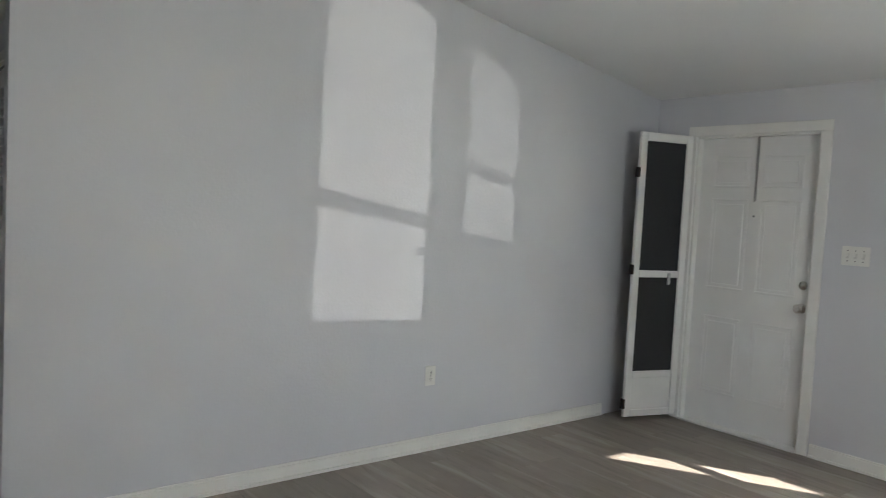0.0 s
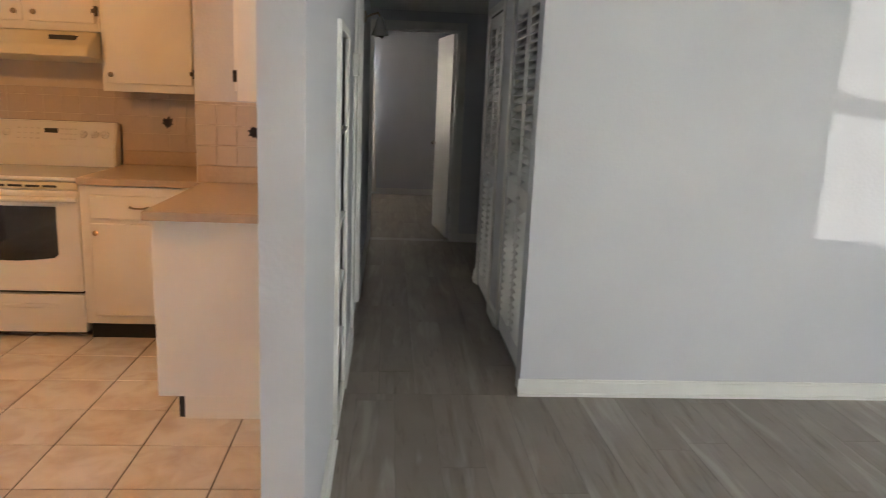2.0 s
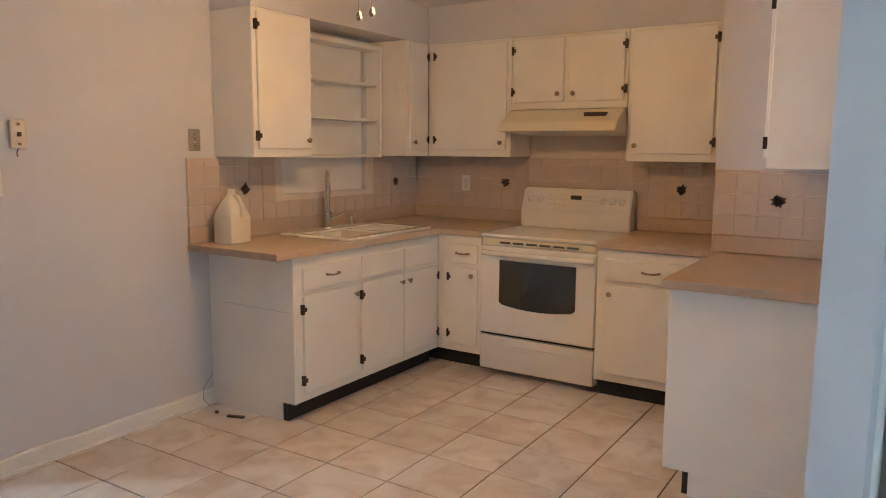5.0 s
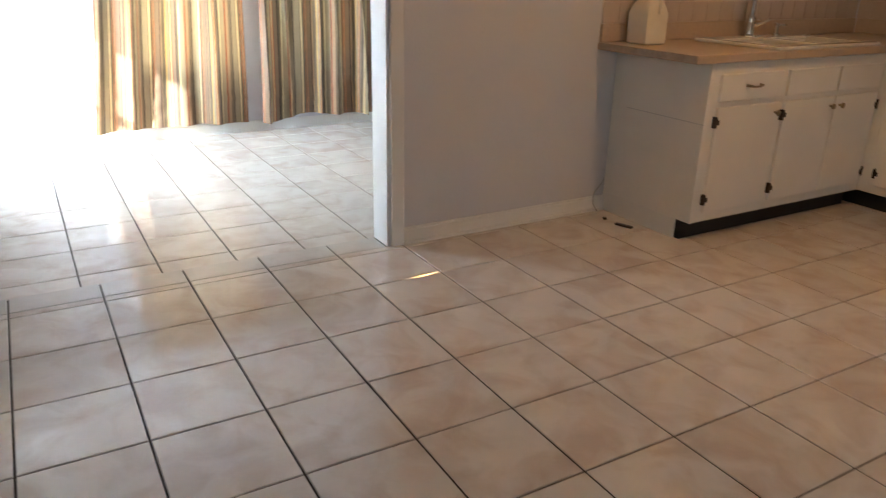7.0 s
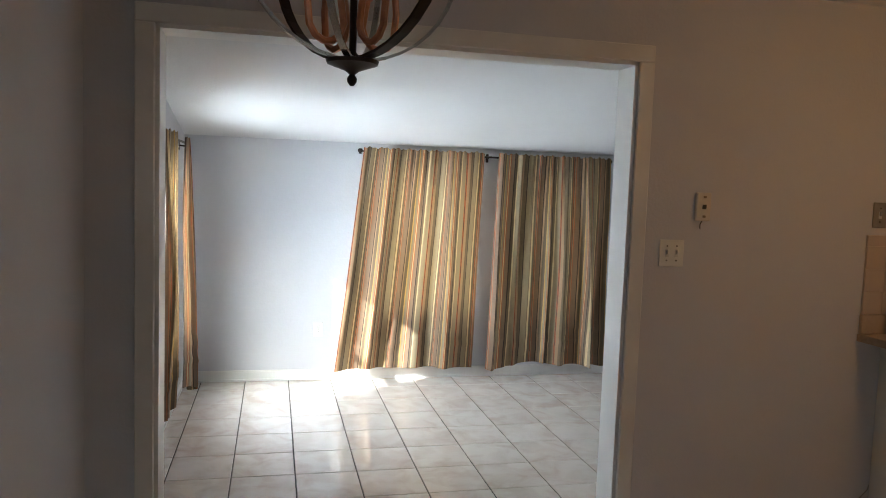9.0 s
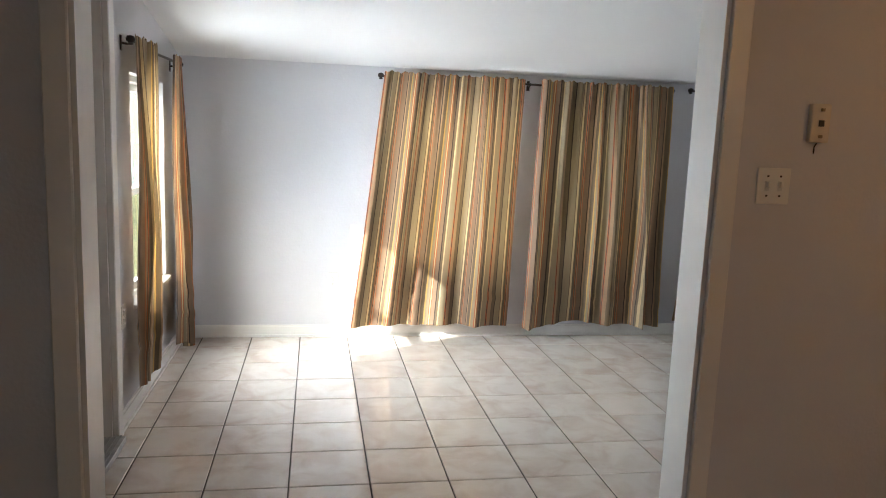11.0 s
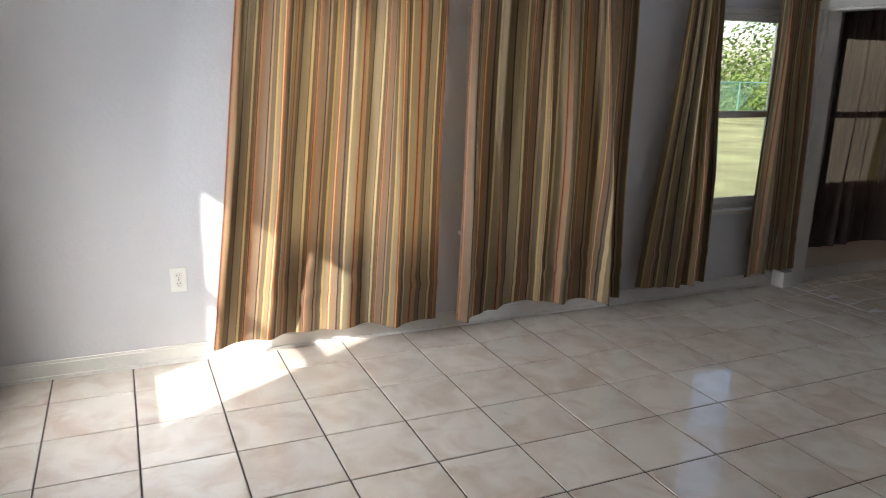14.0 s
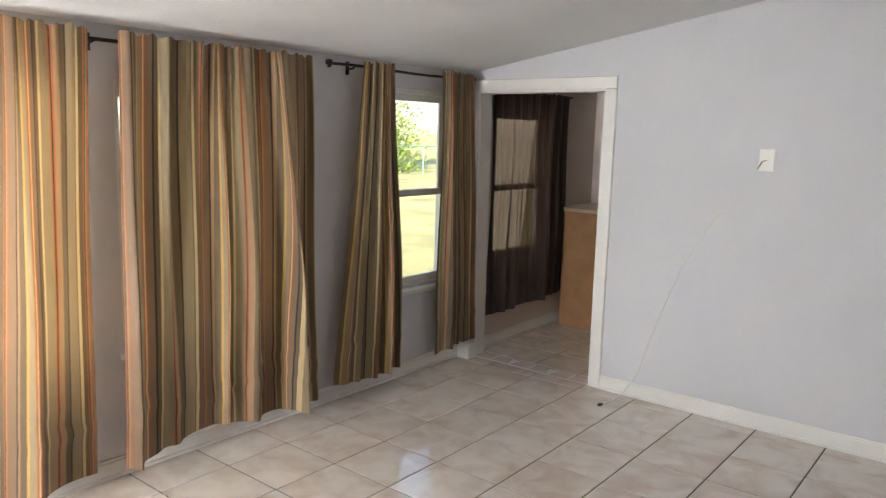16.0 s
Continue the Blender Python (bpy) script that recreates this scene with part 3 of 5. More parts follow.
# ---- windows ----
def window(name, label, axis, face, out, u0, u1, z0, z1, rail):
    """A single-hung window set in a wall: frame, two sashes, glass, sill. face: inner wall face; out: direction outwards."""
    w = thing(name, label, "window", kind="structure")
    def bx(nm, a0, a1, ua, ub, za, zb, mat, parent, bev=0.003):
        lo, hi = sorted((face + out * a0, face + out * a1))
        return part(nm, boxes(((lo, ua, za), (hi, ub, zb), bev) if axis == "x" else ((ua, lo, za), (ub, hi, zb), bev)), mat, parent)
    f = 0.035
    for ua, ub, za, zb in ((u0, u0 + f, z0, z1), (u1 - f, u1, z0, z1), (u0 + f, u1 - f, z1 - f, z1), (u0 + f, u1 - f, z0, z0 + f)):
        bx("window_frame", 0.045, 0.135, ua, ub, za, zb, TRIM, w)
    for za, zb, off in ((z0 + f, rail + 0.02, 0.055), (rail - 0.02, z1 - f, 0.085)):
        s = bx("sash", off, off + 0.026, u0 + f, u1 - f, za, za + 0.04, TRIM, w)
        bx("sash_rail", off, off + 0.026, u0 + f, u1 - f, zb - 0.04, zb, TRIM, s)
        bx("sash_stile", off, off + 0.026, u0 + f, u0 + f + 0.03, za + 0.04, zb - 0.04, TRIM, s)
        bx("sash_stile", off, off + 0.026, u1 - f - 0.03, u1 - f, za + 0.04, zb - 0.04, TRIM, s)
        p = bx("pane", off + 0.010, off + 0.016, u0 + f + 0.031, u1 - f - 0.031, za + 0.041, zb - 0.041, GLASS, w, 0)
        p.visible_shadow = False
    bx("window_sill", -0.03, 0.044, u0 - 0.02, u1 + 0.02, z0 - 0.02, z0 + 0.006, TRIM, w)
    return w


window("window_1", "white single-hung window with a view of the lawn", "x", -3.05, -1, 0.50, 1.28, 0.50, 1.755, 1.11)
window("window_2", "white window behind striped curtains", "x", -3.05, -1, -2.12, -1.2, 0.5, 1.68, 1.09)
window("window_3", "white window behind striped curtains", "x", -3.05, -1, -1.02, -0.12, 0.5, 1.68, 1.09)
window("window_4", "bright white sunny sunroom window", "y", -3.53, -1, -2.50, -1.70, 0.50, 1.67, 1.06)
window("window_5", "white front window beside the entrance", "x", 8.42, 1, -2.36, -1.79, 0.62, 1.75, 1.02)
window("window_9", "narrow front window behind an added dimming sheet", "x", 8.42, 1, -1.785, -1.27, 0.94, 1.75, 1.26)
# unseen sheet, added so window_9 throws a dimmer patch than window_5
dim_thing = thing("window_screen", "unseen grey sheet added to dim light through the front window", "window screen")
part("mesh", boxes(((8.535, -1.75, 0.975), (8.537, -1.31, 1.715))), DIM_SHEET, dim_thing)
# window_6 is an unseen, added opening for the south fill lamp
window("window_6", "unseen white window added to light the living room", "y", -3.53, -1, 4.7, 6.6, 0.8, 2.0, 1.4)
window("window_7", "bedroom window behind a sheer", "y", 7.87, 1, 2.3, 3.1, 0.8, 2.05, 1.42)
window("window_8", "laundry window behind a dark curtain", "x", -3.05, -1, 1.75, 2.5, 0.55, 1.68, 1.1)


# ---- curtains ----
def cloth(name, material, parent, axis, face, d, top, bottom, z1, z0, folds, depth, seed, hem=0.0, label="", cloth_width=None):
    """A hanging panel between top=(u0, u1) and bottom=(u0, u1); folds run down it. axis: the wall's axis."""
    rnd = random.Random(seed)
    nu, nz = max(70, folds * 16), 44
    width = cloth_width or 1.5 * max(abs(top[1] - top[0]), abs(bottom[1] - bottom[0]))
    # uneven folds: each has its own place, breadth and depth, and some fade towards the hem
    marks = sorted((k + rnd.uniform(0.15, 0.85)) / folds for k in range(folds))
    pleats = [(c, rnd.uniform(0.17, 0.45) / folds, rnd.uniform(0.45, 1.15) * rnd.choice((1, 1, -0.7)), rnd.uniform(-0.05, 0.05), rnd.uniform(0.35, 1.1)) for c in marks]
    gathers = [(rnd.uniform(0, 1), rnd.uniform(0.006, 0.016), rnd.uniform(-1, 1)) for _ in range(folds * 5)]
    dents = [(rnd.uniform(0, 1), rnd.uniform(0.80, 0.93), rnd.uniform(0.02, 0.07), rnd.uniform(-1, 1)) for _ in range(folds * 3)]
    waves = [(rnd.uniform(0.6, 2.2), rnd.uniform(0, 6.28), rnd.uniform(0.3, 1)) for _ in range(4)]
    bm = bmesh.new()
    uvl = bm.loops.layers.uv.new("UVMap")
    grid = []
    for j in range(nz + 1):
        v = j / nz
        grow = 0.30 + 0.70 * min(1, v * 1.6)
        row = []
        for i in range(nu + 1):
            u = i / nu
            off, slide = 0.5, 0.0
            for c, w_, a, drift, keep_ in pleats:
                q = (u - c - drift * v) / w_
                if abs(q) < 3:
                    g = a * grow * (1 + (keep_ - 1) * max(0, v - 0.55) * 2) * math.exp(-q * q)
                    off += 0.95 * g
                    slide -= 0.016 * g * q
            for c, w_, a in gathers:
                q = (u - c) / w_
                if abs(q) < 3:
                    off += 0.20 * a * math.exp(-q * q) * max(0, 1 - v * 2.2)
            for c, vv, w_, a in dents:
                q, r_ = (u - c) / w_, (v - vv) / 0.018
                if abs(q) < 3 and abs(r_) < 4:
                    off += 0.16 * a * math.exp(-q * q - r_ * r_)
            off = depth * off + 0.007 * math.sin(7 * v + 5 * u + seed) + 0.006 * math.exp(-((v - 0.885) / 0.006) ** 2)
            sway = sum(p * math.sin(6.28 * f * u + o) for f, o, p in waves) / 2.5
            uu = (top[0] + (top[1] - top[0]) * u) * (1 - v) + (bottom[0] + (bottom[1] - bottom[0]) * u) * v + slide
            z = z1 + (z0 - z1 + hem * sway) * v
            if v == 0:
                z += 0.010 * math.sin(39 * u + seed) * math.sin(97 * u)
            w = face + d * max(off, 0.004)
            row.append(bm.verts.new((w, uu, z) if axis == "x" else (uu, w, z)))
        grid.append(row)
    mid = grid[nz * 3 // 5]
    run = [0.0]
    for p, q in zip(mid, mid[1:]):
        run.append(run[-1] + (q.co - p.co).length)
    run = [r_ * width / run[-1] for r_ in run]
    for j in range(nz):
        for i in range(nu):
            f = bm.faces.new((grid[j][i], grid[j][i + 1], grid[j + 1][i + 1], grid[j + 1][i]))
            f.smooth = True
            for lp, (a, b) in zip(f.loops, ((i, j), (i + 1, j), (i + 1, j + 1), (i, j + 1))):
                lp[uvl].uv = (run[a] + seed * 0.137, b / nz * (z1 - z0))
    me = bpy.data.meshes.new(name)
    bm.to_mesh(me)
    bm.free()
    me.materials.append(material)
    ob = new(name, me)
    ob.parent = parent
    if label:
        tagged(ob, label)
    return ob


def curtain_rod(label, axis, face, d, u0, u1, z, brackets):
    r = thing("curtain_rod", label, "curtain rod", group="sunroom curtain rods")
    P = (lambda u, w, zz: (face + d * w, u, zz)) if axis == "x" else (lambda u, w, zz: (u, face + d * w, zz))
    bm = bmesh.new()
    add_tube(bm, [P(u0 + (u1 - u0) * k / 8, 0.055, z + 0.004 * math.sin(k)) for k in range(9)], 0.008)
    part("rod", bm, BRONZE, r, smooth=True)
    for u in (u0, u1):
        bm = bmesh.new()
        add_lathe(bm, [(0.008, -0.022), (0.014, -0.018), (0.010, -0.012), (0.019, -0.004), (0.022, 0.006), (0.016, 0.018), (0.004, 0.022)], P(u, 0.055, z), 12)
        part("finial", bm, BRONZE, r, smooth=True)
    for u in brackets:
        bm = bmesh.new()
        add_tube(bm, [P(u, 0.0, z - 0.01), P(u, 0.035, z - 0.014), P(u, 0.058, z - 0.008)], 0.006, 6)
        add_box(bm, *[tuple(c) for c in zip(*[sorted(q) for q in zip(P(u - 0.011, 0.0, z - 0.045), P(u + 0.011, 0.006, z + 0.025))])])
        part("bracket", bm, BRONZE, r)
    return r


def curtain(label, group, *args, **kw):
    c = thing("curtain", label, "curtain", group=group)
    cloth("panel", kw.pop("material", CURTAIN), c, *args, **kw)
    return c


curtain_rod("dark bronze curtain rod over two sunroom windows", "x", -3.05, 1, -2.19, -0.03, 1.822, (-2.14, -1.12, -0.08))
curtain_rod("dark bronze curtain rod over the lawn window", "x", -3.05, 1, 0.12, 1.38, 1.835, (0.30, 1.34))
curtain_rod("dark bronze curtain rod over the sunny window", "y", -3.53, 1, -2.76, -1.50, 1.80, (-1.54, -2.72))
G = "striped sunroom curtains"
curtain("wide striped tan and rust curtain with sun on its hem", G, "x", -2.985, 1, (-2.17, -1.175), (-2.37, -1.22), 1.85, 0.065, 7, 0.11, 3, hem=0.022)
curtain("closed striped brown curtain hanging beside another", G, "x", -2.985, 1, (-1.055, -0.05), (-1.11, -0.02), 1.85, 0.07, 9, 0.11, 8, hem=0.03)
curtain("striped curtain drawn aside in a slant", G, "x", -2.985, 1, (0.315, 0.56), (0.10, 0.625), 1.86, 0.085, 5, 0.09, 5, hem=0.03, cloth_width=0.95)
curtain("narrow striped curtain glowing in window light", G, "x", -2.985, 1, (1.015, 1.325), (0.985, 1.44), 1.865, 0.09, 4, 0.085, 6, hem=0.03, cloth_width=0.8)
curtain("striped curtain lit from behind by the sun", G, "y", -3.50, 1, (-1.92, -1.57), (-1.89, -1.47), 1.83, 0.13, 4, 0.075, 7, hem=0.06, cloth_width=0.75)
curtain("striped curtain lit from behind in the corner", G, "y", -3.50, 1, (-2.68, -2.41), (-2.82, -2.42), 1.83, 0.06, 4, 0.08, 4, hem=0.04, cloth_width=0.8)
curtain("dark brown sheer curtain over the laundry window", "laundry curtains", "x", -3.01, 1, (1.62, 2.66), (1.60, 2.66), 1.80, 0.22, 12, 0.045, 11, hem=0.02, material=BROWNSHEER)
curtain("long white sheer bedroom curtain", "bedroom curtains", "y", 7.80, -1, (2.25, 3.20), (2.25, 3.28), 2.20, 0.04, 9, 0.05, 12, hem=0.01, material=WHITESHEER)
r = thing("curtain_rod", "dark rod holding the white bedroom sheer", "curtain rod")
bm = bmesh.new()
add_tube(bm, [(2.1, 7.78, 2.2), (3.30, 7.78, 2.2)], 0.009)
part("rod", bm, BRONZE, r, smooth=True)
bm = bmesh.new()
add_lathe(bm, [(0.005, -0.03), (0.025, -0.01), (0.03, 0.0), (0.02, 0.02), (0.005, 0.03)], (3.31, 7.78, 2.2), 12)
part("finial", bm, BRONZE, r, smooth=True)
r = thing("curtain_rod", "thin rod holding the dark laundry curtain", "curtain rod")
bm = bmesh.new()
add_tube(bm, [(-2.985, 1.58, 1.79), (-2.985, 2.70, 1.79)], 0.006)
part("rod", bm, BRONZE, r, smooth=True)


# ---- cabinets ----
def local(axis, front, d):
    """Maps (u along the run, w out of the front, z) to the world. d: the way the front faces."""
    if axis == "x":
        return lambda u, w, z: (front + d * w, u, z)
    return lambda u, w, z: (u, front + d * w, z)


def lbox(P, u0, u1, w0, w1, z0, z1, bevel=0.0, seg=1):
    a, b = P(u0, w0, z0), P(u1, w1, z1)
    lo, hi = tuple(min(p, q) for p, q in zip(a, b)), tuple(max(p, q) for p, q in zip(a, b))
    return (lo, hi, bevel, None, seg)


def knob(P, u, z, parent):
    bm = bmesh.new()
    prof = [(0.006, 0.0), (0.005, 0.012), (0.010, 0.015), (0.0155, 0.020), (0.0145, 0.026), (0.007, 0.030)]
    n, rings = 12, []
    for r_, w in prof:
        rings.append([bm.verts.new(P(u + r_ * math.cos(2 * math.pi * k / n), 0.018 + w, z + r_ * math.sin(2 * math.pi * k / n))) for k in range(n)])
    for a, b in zip(rings, rings[1:]):
        for k in range(n):
            bm.faces.new((a[k], a[(k + 1) % n], b[(k + 1) % n], b[k]))
    bm.faces.new(rings[-1])
    part("knob", bm, BRASS, parent, "round antique brass knob", smooth=True)


def hinge(P, u, z, parent, side=1):
    bm = boxes(lbox(P, u - 0.008, u + 0.008, 0.0, 0.022, z - 0.027, z + 0.027, 0.002), lbox(P, u + side * 0.004, u + side * 0.022, 0.018, 0.022, z - 0.012, z + 0.012, 0.001))
    part("hinge", bm, BRONZE, parent, "dark bronze hinge")


def pull(P, u, z, parent):
    bm = bmesh.new()
    add_tube(bm, [P(u - 0.048, 0.018, z), P(u - 0.044, 0.036, z), P(u - 0.02, 0.042, z - 0.004), P(u + 0.02, 0.042, z - 0.004), P(u + 0.044, 0.036, z), P(u + 0.048, 0.018, z)], [0.007, 0.006, 0.005, 0.005, 0.006, 0.007])
    part("handle", bm, BRASS, parent, "antique brass bail handle", smooth=True)


def door_leaf(P, u0, u1, z0, z1, parent, hinge_side, knob_at, name="door"):
    """A lipped slab door; hinge_side -1/+1/0, knob_at 'top'/'bottom'/None."""
    dr = part(name, boxes(lbox(P, u0, u1, 0.0, 0.018, z0, z1, 0.006, 2)), CAB, parent)
    if hinge_side:
        uh = u0 - 0.006 if hinge_side < 0 else u1 + 0.006
        for z in (z0 + 0.07, z1 - 0.07):
            hinge(P, uh, z, dr, -hinge_side)
    if knob_at:
        uk = u1 - 0.035 if hinge_side < 0 else u0 + 0.035
        knob(P, uk, z1 - 0.05 if knob_at == "top" else z0 + 0.05, dr)
    return dr


def base_cabinet(label, axis, front, d, u0, u1, depth, fronts, end_panel=None):
    """fronts: (kind, u0, u1, hinge_side). The body stands on a recessed toe kick."""
    c = thing("base_cabinet", label, "kitchen cabinet", group="base cabinets")
    P = local(axis, front, d)
    part("body", boxes(lbox(P, u0, u1, -depth, 0.0, 0.105, 0.886, 0.003)), CAB, c)
    part("toe_kick", boxes(lbox(P, u0, u1, -depth, -0.07, 0.0, 0.104)), TOEK, c, "black recessed toe kick")
    for kind, a, b, hs in fronts:
        if kind == "drawer":
            dr = part("drawer_front", boxes(lbox(P, a, b, 0.0, 0.018, 0.705, 0.835, 0.006, 2)), CAB, c)
            if hs:
                pull(P, (a + b) / 2, 0.775, dr)
        else:
            door_leaf(P, a, b, 0.155, 0.68, c, hs, "top")
    return c


west = base_cabinet("cream painted sink base cabinet with black toe kick", "x", 0.64, 1, 0.0, 1.365, 0.638, [("drawer", 0.05, 0.495, 1), ("drawer", 0.54, 0.945, 0), ("drawer", 0.957, 1.335, 0), ("door", 0.05, 0.50, -1), ("door", 0.54, 0.948, -1), ("door", 0.957, 1.335, 1)])
part("end_panel", boxes(((0.002, -0.016, 0.0), (0.54, -0.001, 0.104)), ((0.002, -0.016, 0.104), (0.642, -0.001, 0.886), 0.002)), CAB, west, "cream end panel with a worn seam")
part("seam", boxes(((0.12, -0.0185, 0.598), (0.642, -0.0155, 0.603))), SPICE, west)
base_cabinet("blank cream corner base cabinet", "y", 1.368, -1, 0.002, 0.69, 0.655, [])
base_cabinet("narrow cream base cabinet beside the range", "y", 1.365, -1, 0.692, 0.975, 0.655, [("drawer", 0.735, 0.952, 1), ("door", 0.735, 0.952, -1)])
base_cabinet("cream base cabinet with one door and drawer", "y", 1.30, -1, 1.785, 2.415, 0.70, [("drawer", 1.838, 2.37, 1), ("door", 1.838, 2.37, 1)])
pen = base_cabinet("cream base cabinet with a plain end panel", "x", 2.49, -1, 0.325, 1.255, 0.595, [("drawer", 0.37, 0.80, 1), ("door", 0.37, 0.80, -1), ("door", 0.84, 1.2, 1)])
part("end_panel", boxes(((2.588, 0.308, 0.0), (3.085, 0.324, 0.104)), ((2.476, 0.308, 0.104), (3.085, 0.324, 0.886), 0.002)), CAB, pen, "plain cream end panel notched at the toe")


def counter(name, label, pieces):
    c = thing(name, label, "countertop")
    for nm, mat, spec in pieces:
        part(nm, boxes(spec), mat, c)
    return c


counter("countertop", "beige laminate countertop with chipped edge and sink cut-out", [
    ("top", COUNTER, ((0.0, -0.15, 0.890), (0.668, 0.46, 0.928), 0.003)),
    ("top", COUNTER, ((0.0, 0.46, 0.890), (0.105, 1.24, 0.928), 0.0)),
    ("top", COUNTER, ((0.608, 0.46, 0.890), (0.668, 1.24, 0.928), 0.003)),
    ("top", COUNTER, ((0.0, 1.24, 0.890), (0.668, 1.34, 0.928), 0.0)),
    ("top", COUNTER, ((0.0, 1.34, 0.890), (0.978, 2.03, 0.928), 0.003)),
    ("backsplash_lip", COUNTER, ((0.0, -0.15, 0.929), (0.02, 2.008, 1.02), 0.003)),
    ("backsplash_lip", COUNTER, ((0.021, 2.009, 0.929), (0.978, 2.03, 1.02), 0.003)),
    ("edge_strip", EDGE, ((0.0, -0.153, 0.892), (0.668, -0.1505, 0.926), 0.0)),
])
counter("countertop", "short beige laminate countertop by the range", [
    ("top", COUNTER, ((1.778, 1.275, 0.890), (2.42, 2.03, 0.928), 0.003)),
    ("backsplash_lip", COUNTER, ((1.778, 2.009, 0.929), (2.42, 2.03, 1.02), 0.003)),
])
counter("countertop", "beige laminate countertop of the short cabinet run", [
    ("top", COUNTER, ((2.45, 0.262, 0.890), (3.09, 1.234, 0.928), 0.003)),
    ("top", COUNTER, ((2.4205, 1.2345, 0.890), (3.09, 1.27, 0.928), 0.0)),
    ("backsplash_lip", COUNTER, ((2.43, 1.25, 0.929), (3.07, 1.27, 1.02), 0.003)),
    ("backsplash_lip", COUNTER, ((3.07, 0.262, 0.929), (3.09, 1.27, 1.02), 0.003)),
])


def upper(label, axis, front, d, u0, u1, depth, z0, z1, doors):
    c = thing("wall_cabinet", label, "kitchen cabinet", group="wall cabinets")
    P = local(axis, front, d)
    part("body", boxes(lbox(P, u0, u1, -depth, 0.0, z0, z1, 0.003)), CAB, c)
    for a, b, hs in doors:
        door_leaf(P, a, b, z0 + 0.045, z1 - 0.02, c, hs, "bottom")
    return c


upper("cream wall cabinet with one door beside open shelves", "x", 0.318, 1, 0.05, 0.50, 0.316, 1.40, 2.184, [(0.075, 0.475, -1)])
upper("cream corner wall cabinet with a narrow door", "x", 0.318, 1, 1.44, 1.72, 0.316, 1.40, 2.184, [(1.475, 1.69, 1)])
upper("cream wall cabinet with one door", "y", 1.722, -1, 0.32, 0.985, 0.306, 1.40, 2.184, [(0.385, 0.955, -1)])
upper("cream double-door cabinet over the range hood", "y", 1.722, -1, 0.987, 1.783, 0.306, 1.712, 2.184, [(1.005, 1.365, -1), (1.40, 1.762, 1)])
upper("cream wall cabinet with one large door", "y", 1.722, -1, 1.785, 2.415, 0.306, 1.385, 2.184, [(1.81, 2.30, 1)])
upper("cream wall cabinet on the partition side", "x", 2.735, -1, 0.80, 1.265, 0.35, 1.375, 2.184, [(0.83, 1.24, -1)])

# open shelves in the old window recess over the sink
sh = thing("open_shelf", "cream painted open shelves built over the sink", "shelf")
for z in (1.40, 1.645, 1.885, 2.125):
    part("shelf", boxes(((-0.029, 0.503, z - 0.010), (0.10, 1.40, z + 0.010), 0.003) if z != 2.125 else ((-0.0, 0.503, z - 0.010), (0.13, 1.40, z + 0.02), 0.003)), CAB, sh)
part("upright", boxes(((0.001, 1.40, 1.39), (0.13, 1.42, 2.15), 0.003)), CAB, sh)
part("upright", boxes(((0.001, 0.502, 1.411), (0.13, 0.516, 1.634))), CAB, sh)
part("back_panel", boxes(((-0.045, 0.545, 1.15), (-0.03, 1.395, 2.14))), CAB, sh, "cream back panel of the recess")

# ---- range, hood, sink ----
stove = thing("range", "white electric kitchen range with dark oven window", "stove")
PS = local("y", 1.265, -1)
part("body", boxes(((1.032, 1.266, 0.035), (1.792, 1.95, 0.895), 0.006)), ENAMEL, stove)
part("cooktop", boxes(((1.028, 1.245, 0.896), (1.796, 1.95, 0.918), 0.008, None, 2)), ENAMEL, stove, "white glass cooktop")
dr = part("oven_door", boxes(lbox(PS, 1.036, 1.788, 0.0, 0.035, 0.275, 0.845, 0.012, 2)), ENAMEL, stove)
bm = bmesh.new()
rim = [(1.172, 0.757), (1.172, 0.49), (1.19, 0.472)] + [(1.19 + 0.46 * k / 8, 0.472 - 0.022 * math.sin(math.pi * k / 8)) for k in range(1, 8)] + [(1.65, 0.472), (1.668, 0.49), (1.668, 0.757)]
near, far = [bm.verts.new(PS(u, 0.0395, z)) for u, z in rim], [bm.verts.new(PS(u, 0.03, z)) for u, z in rim]
bm.faces.new(near)
for k in range(len(rim)):
    bm.faces.new((near[k], near[(k + 1) % len(rim)], far[(k + 1) % len(rim)], far[k]))
part("oven_window", bm, BLACKGLASS, dr, "dark glossy oven window with a curved lower edge")
bm = bmesh.new()
hb = [PS(1.05 + 0.724 * k / 12, 0.04 + 0.03 * math.sin(math.pi * min(1, max(0, (k + 0.0) / 12)) ) ** 0.5, 0.80) for k in range(13)]
add_tube(bm, hb, 0.017, 10)
part("oven_handle", bm, ENAMEL, dr, smooth=True)
part("vent_strip", boxes(lbox(PS, 1.05, 1.775, 0.0, 0.012, 0.85, 0.890, 0.002)), CREAM, stove)
for k in range(6):
    part("vent_slot", boxes(lbox(PS, 1.16 + k * 0.088, 1.232 + k * 0.088, 0.010, 0.014, 0.860, 0.872)), DARK, stove)
part("door_gap", boxes(lbox(PS, 1.036, 1.788, 0.0, 0.006, 0.262, 0.274)), DARK, stove)
dw = part("storage_drawer", boxes(lbox(PS, 1.036, 1.788, 0.0, 0.03, 0.035, 0.258, 0.010, 2)), ENAMEL, stove)
part("drawer_grip", boxes(lbox(PS, 1.18, 1.65, 0.028, 0.037, 0.180, 0.205, 0.004, 2)), ENAMEL, dw)
bm = bmesh.new()
v = [bm.verts.new(c) for c in [(x, y, z) for x in (1.036, 1.788) for y, z in ((1.86, 0.919), (1.995, 0.919), (1.995, 1.19), (1.925, 1.19), (1.865, 1.04))]]
for k in range(5):
    bm.faces.new((v[k], v[(k + 1) % 5], v[5 + (k + 1) % 5], v[5 + k]))
